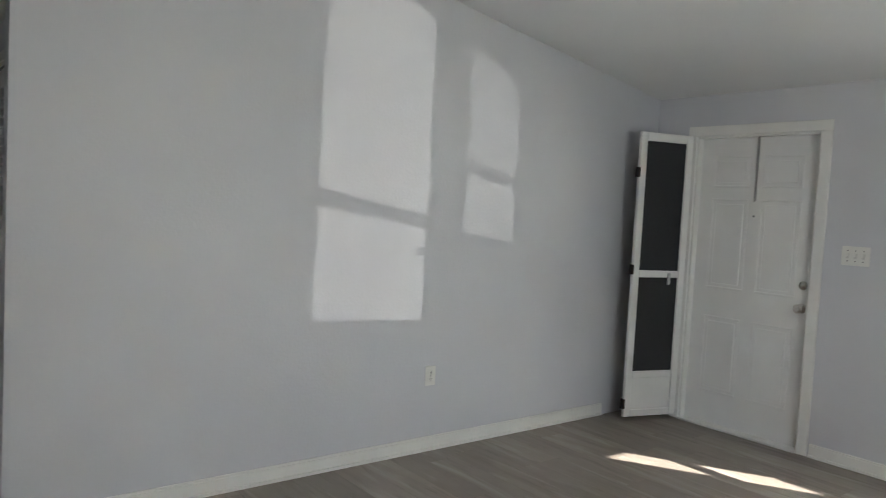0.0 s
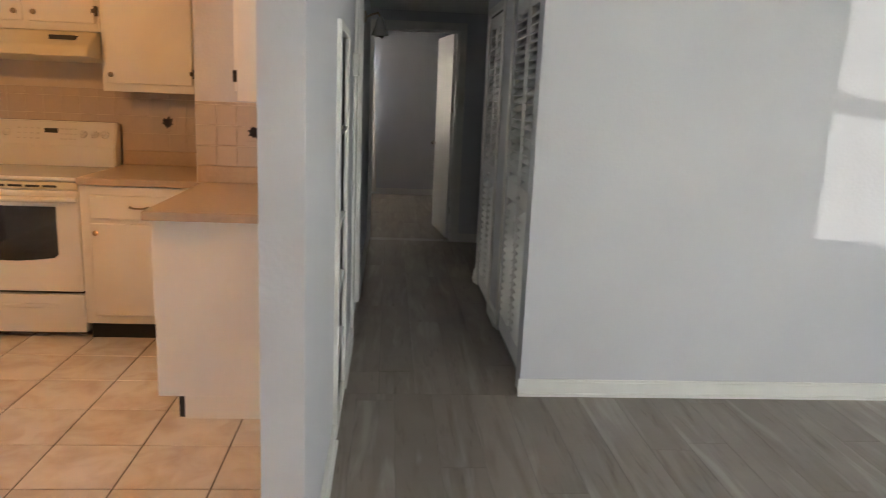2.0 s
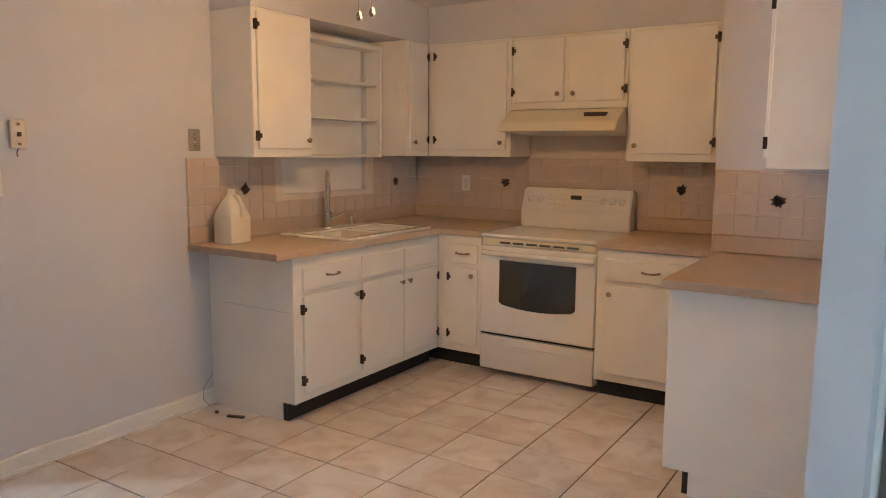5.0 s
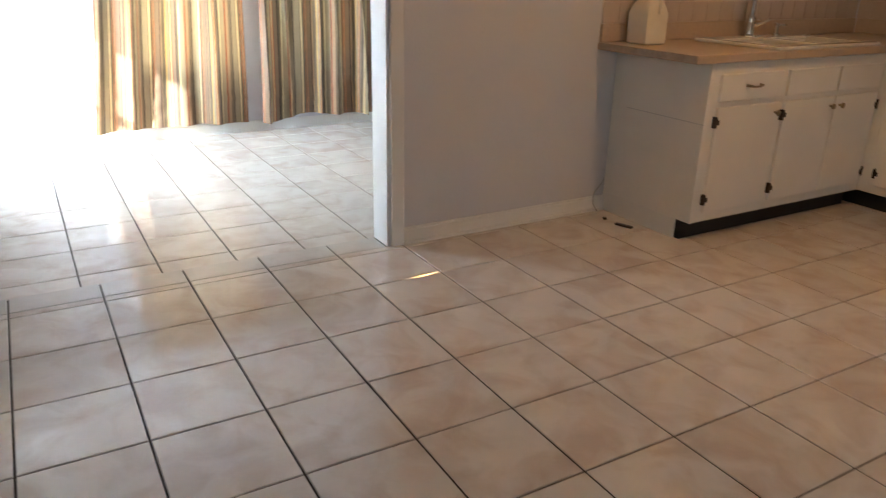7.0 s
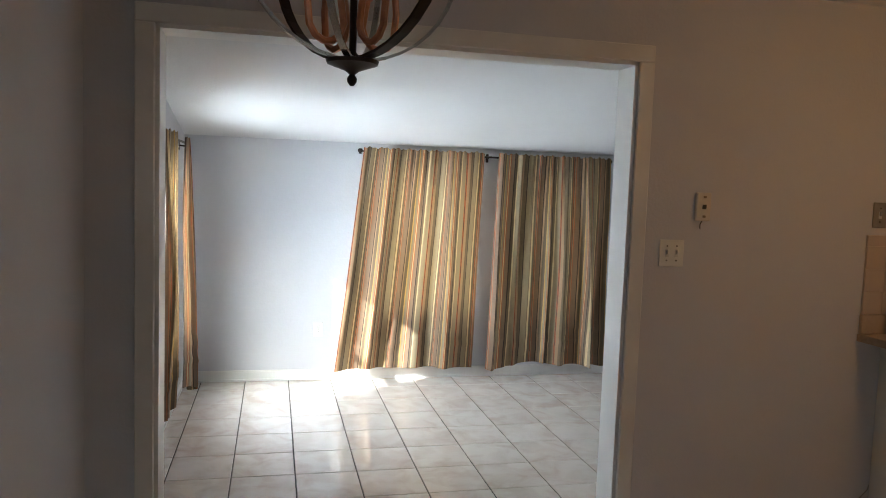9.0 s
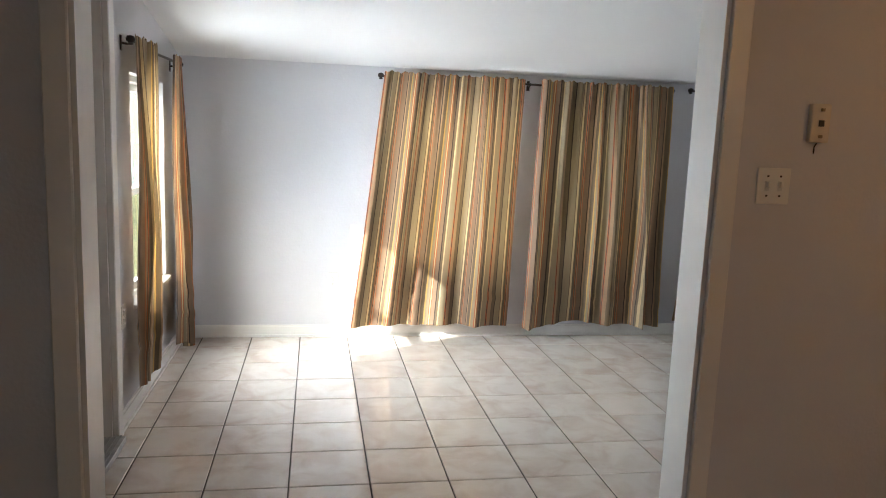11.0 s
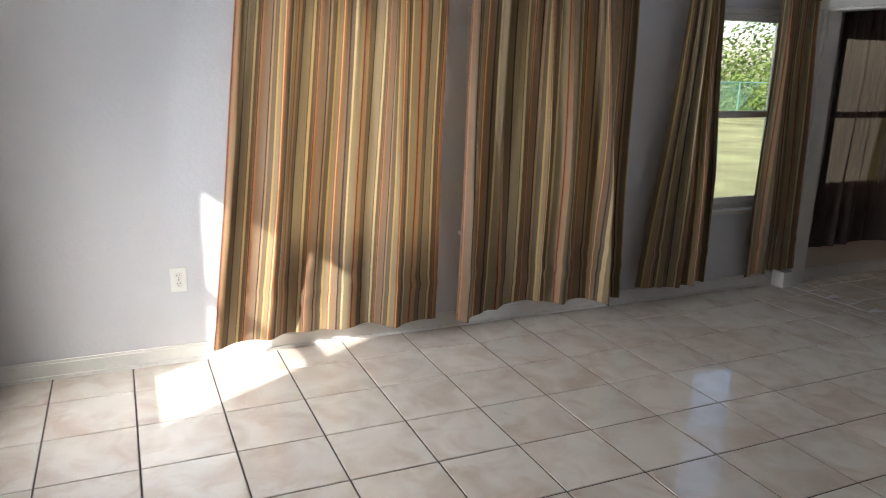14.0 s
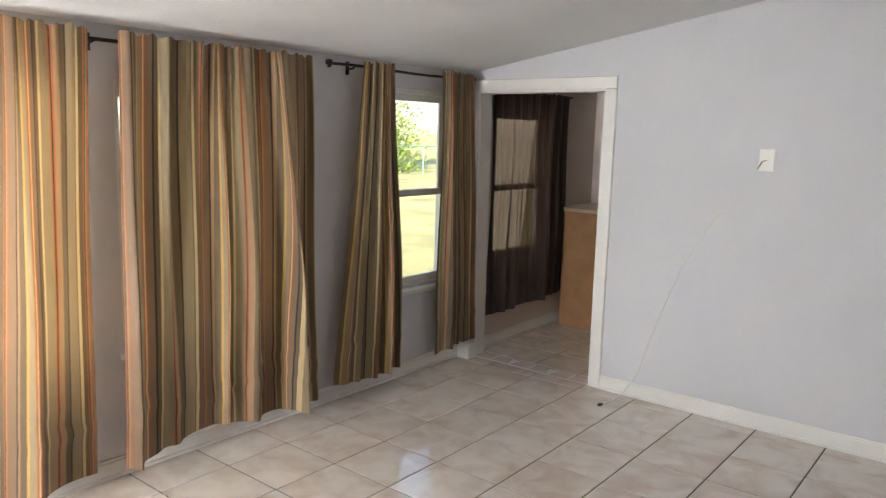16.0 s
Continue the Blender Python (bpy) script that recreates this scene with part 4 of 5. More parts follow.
bm.faces.new(v[:5])
bm.faces.new(v[5:])
bmesh.ops.bevel(bm, geom=bm.edges[:], offset=0.008, segments=2, affect="EDGES")
back = part("control_panel", bm, ENAMEL, stove, "white rear control panel")
tilt = math.atan2(0.06, 0.15)
def on_panel(x, z, out):
    k = (z - 1.04) / 0.15
    return Vector((x, 1.865 + 0.06 * k - out * math.cos(tilt), z + out * math.sin(tilt)))
for x in (1.095, 1.165, 1.60, 1.665, 1.725):
    bm = bmesh.new()
    add_lathe(bm, [(0.024, 0.0), (0.023, 0.012), (0.014, 0.016), (0.012, 0.026), (0.009, 0.028)], (0, 0, 0), 14, Matrix.Translation(on_panel(x, 1.115, 0.0)) @ Matrix.Rotation(radians(90) - tilt, 4, "X"))
    part("knob", bm, ENAMEL, back, smooth=True)
part("clock_display", boxes(((1.385, 1.883, 1.118), (1.455, 1.90, 1.145))), DARK, back, "small dark clock display")
for row in range(3):
    for k in range(4):
        for x in (1.235 + k * 0.036, 1.478 + k * 0.026):
            c = on_panel(x, 1.082 + row * 0.03, 0.001)
            part("touch_key", boxes(((c.x - 0.009, c.y - 0.002, c.z - 0.004), (c.x + 0.009, c.y + 0.006, c.z + 0.004))), SPICE, back)

stove.matrix_world = Matrix.Translation((1.3775, 1.33, 0)) @ Matrix.Diagonal((1.04, 0.90, 1, 1)) @ Matrix.Translation((-1.412, -1.23, 0))

hood = thing("range_hood", "almond under-cabinet range hood with dark switch slot", "range hood")
bm = bmesh.new()
v = [bm.verts.new(c) for c in [(x, y, z) for x in (0.992, 1.778) for y, z in ((1.53, 1.568), (2.026, 1.545), (2.026, 1.708), (1.69, 1.708), (1.56, 1.628))]]
for k in range(5):
    bm.faces.new((v[k], v[(k + 1) % 5], v[5 + (k + 1) % 5], v[5 + k]))
bm.faces.new(v[:5])
bm.faces.new(v[5:])
bmesh.ops.bevel(bm, geom=bm.edges[:], offset=0.006, segments=1, affect="EDGES")
part("canopy", bm, CREAM, hood)
part("switch_slot", boxes(((1.55, 1.600, 1.658), (1.69, 1.66, 1.682))), DARK, hood, "dark switch slot")

sink = thing("kitchen_sink", "white enamel drop-in double sink with chrome faucet", "sink")
part("basin_floor", boxes(((0.12, 0.475, 0.755), (0.565, 1.225, 0.765))), SINK, sink)
bm = bmesh.new()
for lo, hi in (((0.075, 0.43), (0.20, 1.27)), ((0.545, 0.43), (0.61, 1.27)), ((0.20, 0.43), (0.545, 0.49)), ((0.20, 1.21), (0.545, 1.27)), ((0.20, 0.83), (0.545, 0.87))):
    add_box(bm, (lo[0], lo[1], 0.9145), (hi[0], hi[1], 0.932), 0.004)
part("rim", bm, SINK, sink)
bm = bmesh.new()
for lo, hi in (((0.19, 0.475), (0.20, 1.225)), ((0.545, 0.475), (0.555, 1.225)), ((0.20, 0.48), (0.545, 0.49)), ((0.20, 1.21), (0.545, 1.22)), ((0.20, 0.845), (0.545, 0.855))):
    add_box(bm, (lo[0], lo[1], 0.766), (hi[0], hi[1], 0.914))
part("basin_wall", bm, SINK, sink)
sink.matrix_world = Matrix.Translation((0.035, 0.0, 0.014))
faucet = thing("faucet", "chrome high-arc kitchen faucet with pull-down head", "faucet", at=(0.165, 0.80, 0.946), rot=-48)
bm = bmesh.new()
add_lathe(bm, [(0.045, 0), (0.042, 0.008), (0.026, 0.014), (0.024, 0.07), (0.028, 0.09), (0.022, 0.11)], (0, 0, 0), 18)
part("base", bm, CHROME, faucet, smooth=True)
bm = bmesh.new()
add_tube(bm, [(0, 0, 0.10), (0, 0, 0.27)] + [(0.075 - 0.075 * math.cos(a), 0, 0.27 + 0.085 * math.sin(a)) for a in [math.pi * k / 10 for k in range(1, 11)]] + [(0.15, 0, 0.23)], [0.015] * 12 + [0.02], 10)
part("spout", bm, CHROME, faucet, smooth=True)
bm = bmesh.new()
add_tube(bm, [(0, 0.02, 0.06), (0.01, 0.06, 0.075), (0.015, 0.10, 0.10)], [0.010, 0.008, 0.007])
part("lever", bm, CHROME, faucet, smooth=True)
disp = thing("soap_dispenser", "small chrome soap dispenser beside the faucet", "soap dispenser", at=(0.165, 1.03, 0.946))
bm = bmesh.new()
add_lathe(bm, [(0.022, 0), (0.020, 0.01), (0.012, 0.015), (0.011, 0.045), (0.014, 0.05), (0.014, 0.065), (0.006, 0.07)], (0, 0, 0), 14)
add_tube(bm, [(0, 0, 0.058), (0.05, 0.01, 0.062)], 0.006)
part("pump", bm, CHROME, disp, smooth=True)

jug = thing("plastic_jug", "cloudy white plastic water jug on the counter", "jug", at=(0.15, 0.03, 0.928))
bm = bmesh.new()
prof = [(0.070, 0.0), (0.080, 0.008), (0.081, 0.15), (0.074, 0.19), (0.050, 0.235), (0.024, 0.262), (0.020, 0.275)]
for q in add_lathe(bm, prof, (0, 0, 0), 4 * 6):
    if q.co.z < 0.24:
        big = max(abs(q.co.x), abs(q.co.y)) / max(1e-6, math.hypot(q.co.x, q.co.y))
        k = 1 + (1 / big - 1) * 0.75 * (1 - max(0, q.co.z - 0.15) / 0.09)
        q.co.x, q.co.y = q.co.x * k * 0.92, q.co.y * k * 0.92
part("bottle", bm, BISQUE, jug, smooth=True)
bm = bmesh.new()
add_lathe(bm, [(0.021, 0.268), (0.021, 0.292), (0.018, 0.295)], (0, 0, 0), 14)
part("cap", bm, BISQUE, jug, smooth=True)
bm = bmesh.new()
add_tube(bm, [(0.02, 0.0, 0.262), (0.055, 0.0, 0.255), (0.085, 0.0, 0.21), (0.082, 0.0, 0.15)], 0.010)
part("handle", bm, BISQUE, jug, smooth=True)


# ---- wall fittings ----
def plate(label, axis, face, d, u, z, w, h, kind, mat=PLASTIC, count=1, name="light_switch", category="switch"):
    p = thing(name, label, category)
    P = local(axis, face, d)
    part("cover_plate", boxes(lbox(P, u - w / 2, u + w / 2, 0.0005, 0.007, z - h / 2, z + h / 2, 0.003, 2)), mat, p)
    for k in range(count):
        uu = u + (k - (count - 1) / 2) * 0.046
        if kind == "toggle":
            part("toggle", boxes(lbox(P, uu - 0.005, uu + 0.005, 0.006, 0.02, z - 0.004, z + 0.016, 0.002)), mat, p)
            part("slot", boxes(lbox(P, uu - 0.008, uu + 0.008, 0.006, 0.0085, z - 0.016, z + 0.016)), SPICE, p)
            for s in (-0.032, 0.032):
                part("screw", boxes(lbox(P, uu - 0.003, uu + 0.003, 0.006, 0.009, z + s - 0.003, z + s + 0.003)), BRONZE, p)
        else:
            for s in (-0.02, 0.02):
                rc = part("receptacle", boxes(lbox(P, uu - 0.016, uu + 0.016, 0.006, 0.0095, z + s - 0.014, z + s + 0.014, 0.004, 2)), mat, p)
                for o in (-0.006, 0.006):
                    part("slot", boxes(lbox(P, uu + o - 0.0012, uu + o + 0.0012, 0.009, 0.0105, z + s - 0.002, z + s + 0.007)), DARK, rc)
                part("slot", boxes(lbox(P, uu - 0.002, uu + 0.002, 0.009, 0.0105, z + s - 0.010, z + s - 0.006)), DARK, rc)
            part("screw", boxes(lbox(P, uu - 0.003, uu + 0.003, 0.006, 0.009, z - 0.003, z + 0.003)), BRASSPLATE, p)
    return p


plate("white duplex outlet on the living room wall", "y", 0.61, -1, 6.345, 0.455, 0.075, 0.118, "outlet", name="outlet", category="outlet")
plate("white triple switch plate beside the front door", "x", 8.42, -1, -0.88, 1.30, 0.165, 0.118, "toggle", count=3)
plate("white double switch plate by the sunroom opening", "x", 0.0, 1, -1.155, 1.295, 0.118, 0.118, "toggle", count=2)
plate("dull metal switch plate by the wall cabinet", "x", 0.0, 1, -0.085, 1.49, 0.075, 0.118, "toggle", mat=BRASSPLATE)
plate("white duplex outlet on the tiled backsplash", "y", 2.014, -1, 0.47, 1.20, 0.075, 0.118, "outlet", name="outlet", category="outlet")
plate("white duplex outlet on the sunroom wall", "x", -3.05, 1, -2.49, 0.37, 0.075, 0.118, "outlet", name="outlet", category="outlet")
plate("white outlet low on the sunny wall", "y", -3.53, 1, -1.46, 0.50, 0.075, 0.118, "outlet", name="outlet", category="outlet")
box_w = thing("wall_box", "small white plastic box on the hall wall", "thermostat")
part("case", boxes(((3.25, 1.20, 1.52), (3.285, 1.29, 1.64), 0.006)), PLASTIC, box_w)
ph = thing("phone_jack", "yellowed phone wall plate with a dangling wire", "phone jack")
part("plate", boxes(((0.0005, -1.055, 1.44), (0.022, -0.985, 1.565), 0.006, None, 2)), ALMOND, ph)
part("jack", boxes(((0.022, -1.028, 1.492), (0.028, -1.012, 1.512))), DARK, ph)
for z in (1.545, 1.46):
    part("stud", boxes(((0.022, -1.025, z - 0.005), (0.030, -1.015, z + 0.005))), BRASS, ph)
bm = bmesh.new()
add_tube(bm, [(0.012, -1.02, 1.44), (0.014, -1.03, 1.425), (0.010, -1.026, 1.405)], 0.0022, 6)
part("wire", bm, BRONZE, ph)
cp = thing("cable_plate", "white cable wall plate with a connector", "wall plate")
part("plate", boxes(((-1.175, 1.433, 1.335), (-1.10, 1.4395, 1.45), 0.003)), PLASTIC, cp)
bm = bmesh.new()
add_tube(bm, [(-1.138, 1.432, 1.39), (-1.15, 1.405, 1.385), (-1.17, 1.41, 1.345)], 0.004, 8)
part("connector", bm, NICKEL, cp)
cb = thing("cable", "thin white cable hanging along the wall to the floor", "cable")
bm = bmesh.new()
add_tube(bm, [(-1.33, 1.434, 1.14), (-1.42, 1.43, 1.0), (-1.53, 1.43, 0.80), (-1.62, 1.43, 0.55), (-1.70, 1.43, 0.30), (-1.76, 1.42, 0.10), (-1.80, 1.36, 0.0), (-1.83, 1.27, SZ + 0.006), (-1.85, 1.18, SZ + 0.006)], 0.0035, 6)
part("cord", bm, PLASTIC, cb, smooth=True)
part("plug", boxes(((-1.862, 1.150, SZ + 0.001), (-1.838, 1.182, SZ + 0.014), 0.003)), DARK, cb)
ww = thing("wire", "thin dark wire looping from the wall by the cabinet", "wire")
bm = bmesh.new()
add_tube(bm, [(0.004, -0.02, 0.18), (0.03, -0.05, 0.17), (0.02, -0.10, 0.11), (0.03, -0.11, 0.05), (0.04, -0.08, 0.004)], 0.002, 6)
part("strand", bm, BRASSPLATE, ww)
for k, (x, y, l, rz) in enumerate(((0.30, -0.12, 0.10, 20), (0.16, -0.13, 0.02, 60))):
    d = thing("wood_shim" if k == 0 else "plastic_clip", "small dark scrap lying on the tile floor", "scrap", at=(x, y, 0.0), rot=rz)
    part("piece", boxes(((-l / 2, -0.012, 0.0005), (l / 2, 0.012, 0.012), 0.003)), BRONZE, d)


# ---- doors ----
def panel_door(name, label, axis, face, d, u0, u1, z0, z1, mat, panels, thick=0.04):
    t = thing(name, label, "door", kind="structure")
    P = local(axis, face, d)
    part("leaf", boxes(lbox(P, u0, u1, -thick, 0.0, z0, z1, 0.003)), mat, t)
    w = u1 - u0
    for (a, b, c, e) in panels:
        ua, ub, za, zb = u0 + a * w, u0 + b * w, z0 + c, z0 + e
        m = 0.014
        fr = bmesh.new()
        for s in (lbox(P, ua, ub, 0, 0.006, za, za + m, 0.003), lbox(P, ua, ub, 0, 0.006, zb - m, zb, 0.003), lbox(P, ua, ua + m, 0, 0.006, za + m, zb - m, 0.003), lbox(P, ub - m, ub, 0, 0.006, za + m, zb - m, 0.003)):
            add_box(fr, *s)
        part("panel_moulding", fr, mat, t)
        part("raised_panel", boxes(lbox(P, ua + 0.035, ub - 0.035, 0, 0.005, za + 0.035, zb - 0.035, 0.0045)), mat, t)
    return t, P


SIX = [(a, b, c, e) for a, b in ((0.13, 0.45), (0.55, 0.87)) for c, e in ((0.23, 0.78), (0.98, 1.62), (1.70, 1.92))]
fd, PF = panel_door("door_1", "white six-panel front door, closed", "x", 8.47, -1, -0.615, 0.255, 0.01, 2.06, DOORW, SIX)
bm = bmesh.new()
add_lathe(bm, [(0.033, 0.0), (0.03, 0.008), (0.012, 0.012), (0.012, 0.035), (0.027, 0.045), (0.03, 0.06), (0.02, 0.072)], (0, 0, 0), 16, Matrix.Translation((8.47, -0.555, 0.93)) @ Matrix.Rotation(radians(-90), 4, "Y"))
part("door_knob", bm, NICKEL, fd, "brushed nickel door knob", smooth=True)
bm = bmesh.new()
add_lathe(bm, [(0.03, 0.0), (0.028, 0.012), (0.02, 0.018), (0.006, 0.024)], (0, 0, 0), 16, Matrix.Translation((8.47, -0.555, 1.08)) @ Matrix.Rotation(radians(-90), 4, "Y"))
part("deadbolt", bm, NICKEL, fd, "brushed nickel deadbolt", smooth=True)
part("peephole", boxes(((8.462, -0.186, 1.508), (8.471, -0.174, 1.520))), DARK, fd)
part("threshold", boxes(((8.385, -0.62, 0.001), (8.47, 0.26, 0.018), 0.004)), TRIM, fd)
spring = thing("door_spring", "dark coil spring hanging on the front door", "spring")
bm = bmesh.new()
add_tube(bm, [(8.445 + 0.009 * math.cos(k * 1.3), -0.19 + 0.009 * math.sin(k * 1.3), 2.05 - k * 0.0042) for k in range(105)], 0.0028, 5)
add_tube(bm, [(8.46, -0.22, 2.06), (8.445, -0.19, 2.055), (8.445, -0.19, 2.045)], 0.004, 6)
part("coil", bm, BRONZE, spring)
bd = thing("door_2", "white flush bedroom door standing open", "door", at=(4.085, 4.575, 0), kind="structure", rot=97)
part("leaf", boxes(((0.0, 0.0, 0.012), (0.80, 0.036, 2.03), 0.003)), DOORW, bd)
for s in (-0.028, 0.036 + 0.028):
    bm = bmesh.new()
    add_lathe(bm, [(0.005, -0.02), (0.024, -0.014), (0.028, 0.0), (0.02, 0.016), (0.005, 0.02)], (0.735, s, 0.93), 14)
    part("door_knob", bm, NICKEL, bd, smooth=True)
for z in (0.25, 1.05, 1.8):
    part("hinge", boxes(((-0.012, -0.004, z), (0.006, 0.014, z + 0.09))), BRASSPLATE, bd)
sd, PSD = panel_door("door_3", "white outer sunroom door, closed", "y", -3.60, 1, -1.215, -0.43, SZ + 0.03, 1.965, DOORW, [(0.12, 0.88, 0.22, 0.80), (0.12, 0.88, 0.98, 1.80)])
part("threshold", boxes(((-1.235, -3.60, SZ), (-0.415, -3.47, SZ + 0.03), 0.003)), ALU, sd, "ribbed aluminium threshold")
part("weather_strip", boxes(((-1.222, -3.598, SZ + 0.03), (-1.214, -3.570, 1.965))), DARK, sd, "black weather strip")
for k in range(5):
    part("threshold_rib", boxes(((-1.235, -3.585 + k * 0.022, SZ + 0.03), (-0.415, -3.576 + k * 0.022, SZ + 0.034))), ALU, sd)

panel_door("door_4", "grey-white flush hall side door, closed", "x", 3.205, 1, 1.467, 2.183, 0.01, 2.012, DOORW, [])

# screen door leaf leaning open against the corner
scr = thing("screen_door", "narrow white screen door with black mesh, folded open", "screen door", at=(8.395, 0.30, 0.03), rot=163)
W, H = 0.45, 2.04
for lo, hi in (((0, 0, 0), (0.055, 0.028, H)), ((W - 0.055, 0, 0), (W, 0.028, H)), ((0.055, 0, H - 0.06), (W - 0.055, 0.028, H)), ((0.055, 0, 0.28), (W - 0.055, 0.028, 0.33)), ((0.055, 0, 1.01), (W - 0.055, 0.028, 1.06)), ((0.055, 0, 0), (W - 0.055, 0.028, 0.05))):
    part("frame_bar", boxes((lo, hi, 0.004)), TRIM, scr)
part("kick_panel", boxes(((0.055, 0.009, 0.05), (W - 0.055, 0.018, 0.28))), TRIM, scr)
part("mesh", boxes(((0.055, 0.011, 0.33), (W - 0.055, 0.016, 1.01))), MESH, scr, "black screen mesh")
part("mesh", boxes(((0.055, 0.011, 1.06), (W - 0.055, 0.016, H - 0.06))), MESH, scr, "black screen mesh")
part("latch", boxes(((0.13, 0.028, 0.96), (0.155, 0.04, 1.045), 0.004)), ALU, scr, "dark and silver latch")
part("latch", boxes(((0.125, -0.014, 0.93), (0.155, 0.0, 1.03), 0.004)), BRONZE, scr)
for z in (0.06, 1.03, 1.72):
    part("hinge", boxes(((W - 0.004, -0.004, z), (W + 0.012, 0.032, z + 0.07))), BRONZE, scr)


def louver(label, y0, y1):
    """Bifold closet door: two louvred leaves, upper and lower louvre fields."""
    t = thing("louvred_door", label, "closet door", group="hall closet doors")
    n = 2
    w = (y1 - y0) / n
    for k in range(n):
        a, b = y0 + k * w + 0.003, y0 + (k + 1) * w - 0.003
        x0, x1 = 4.172, 4.198
        lf = part("leaf_frame", boxes(((x0, a, 0.015), (x1, a + 0.05, 1.995), 0.002), ((x0, b - 0.05, 0.015), (x1, b, 1.995), 0.002), ((x0, a + 0.05, 0.015), (x1, b - 0.05, 0.13)), ((x0, a + 0.05, 0.86), (x1, b - 0.05, 0.97)), ((x0, a + 0.05, 1.91), (x1, b - 0.05, 1.995))), DOORW, t)
        sl = bmesh.new()
        add_box(sl, (-0.027, 0.0, -0.003), (0.027, b - a - 0.1, 0.003), 0.0, Matrix.Rotation(radians(-40), 4, "Y"))
        me = mesh_of(sl, "slat", DOORW)
        z = 0.155
        while z < 1.90:
            if not 0.845 < z < 0.985:
                shared("slat", me, lf, ((x0 + x1) / 2, a + 0.05, z))
            z += 0.044
    part("knob", boxes(((4.150, (y0 + y1) / 2 - 0.05, 0.90), (4.172, (y0 + y1) / 2 - 0.03, 0.92), 0.006, None, 2)), DOORW, t)
    part("track", boxes(((4.172, y0, 1.997), (4.20, y1, 2.009))), DARK, t)


louver("grey-white louvred bifold closet door, closed", 0.805, 1.625)
louver("grey-white louvred closet door further along the hall", 2.105, 2.745)

# narrow recessed shelf niche in the hall partition
ni = thing("wall_niche_shelf", "tall white recessed shelf niche in the wall", "shelf")
for lo, hi in (((3.232, 0.085, 0.02), (3.268, 0.12, 1.705)), ((3.232, 0.62, 0.02), (3.268, 0.655, 1.705)), ((3.232, 0.12, 1.67), (3.268, 0.62, 1.705)), ((3.232, 0.12, 0.02), (3.268, 0.62, 0.06))):
    part("frame_board", boxes((lo, hi, 0.003)), TRIM, ni)
part("back_panel", boxes(((3.200, 0.10, 0.04), (3.212, 0.64, 1.69))), TRIM, ni)
for z in (0.32, 0.60, 0.88, 1.27):
    part("shelf", boxes(((3.213, 0.121, z), (3.262, 0.619, z + 0.018), 0.002)), TRIM, ni)

# ---- lamps ----
fan = thing("ceiling_fan_light", "lit frosted bowl light with pull chains", "ceiling light", at=FAN)
bm = bmesh.new()
add_lathe(bm, [(0.07, 0.0), (0.065, -0.05), (0.02, -0.06), (0.018, -0.14), (0.09, -0.16), (0.11, -0.20), (0.10, -0.25), (0.06, -0.27)], (0, 0, 0), 24)
part("motor_housing", bm, BRONZE, fan, smooth=True)
bm = bmesh.new()
prof = [(0.02, -0.362), (0.09, -0.352), (0.118, -0.325), (0.125, -0.29), (0.118, -0.28), (0.112, -0.29), (0.105, -0.318), (0.085, -0.338), (0.02, -0.35)]
add_lathe(bm, prof, (0, 0, 0), 28)
part("glass_bowl", bm, BOWL, fan, "glowing warm glass bowl", smooth=True)
for k in range(5):
    a = 2 * math.pi * k / 5 + 0.9
    bm = boxes(((0.16, -0.06, -0.222), (0.58, 0.06, -0.214), 0.004), ((0.08, -0.02, -0.225), (0.18, 0.02, -0.216)))
    bmesh.ops.transform(bm, matrix=Matrix.Rotation(a, 4, "Z"), verts=bm.verts)
    part("blade", bm, BRONZE, fan)
for dx, dz in ((-0.035, -0.45), (0.03, -0.44)):
    bm = bmesh.new()
    add_tube(bm, [(dx, -0.13, -0.26), (dx, -0.13, dz)], 0.0018, 5)
    add_lathe(bm, [(0.004, 0.0), (0.010, -0.01), (0.012, -0.025), (0.006, -0.035)], (dx, -0.13, dz), 10)
    part("pull_chain", bm, BRASS, fan)

CH = Vector((1.28, -2.695, 1.765))
ch = thing("chandelier", "bronze orb chandelier with candle lights over the dining area", "chandelier", at=CH)
bm = bmesh.new()
add_lathe(bm, [(0.004, -0.012), (0.010, -0.004), (0.011, 0.004), (0.006, 0.012), (0.016, 0.02), (0.055, 0.034), (0.058, 0.042), (0.016, 0.05), (0.008, 0.06), (0.008, 0.64), (0.012, 0.70)], (0, 0, 0), 20)
part("stem", bm, BRONZE, ch, smooth=True)
for k, (rx, mat) in enumerate(((0, BRONZE), (60, NICKEL), (120, NICKEL))):
    bm = bmesh.new()
    c = Vector((0, 0, 0.285))
    rows = []
    for j in range(40):
        a = 2 * math.pi * j / 40
        o = Vector((math.cos(a), 0, math.sin(a)))
        s = Vector((0, 0.014 if k == 0 else 0.007, 0))
        rows.append([bm.verts.new(c + o * r_ + q) for r_, q in ((0.245, -s), (0.245, s), (0.239, s), (0.239, -s))])
    for j in range(40):
        a, b = rows[j], rows[(j + 1) % 40]
        for i in range(4):
            bm.faces.new((a[i], a[(i + 1) % 4], b[(i + 1) % 4], b[i]))
    bmesh.ops.transform(bm, matrix=Matrix.Rotation(radians(rx + 40), 4, "Z"), verts=bm.verts)
    part("ring", bm, mat, ch)
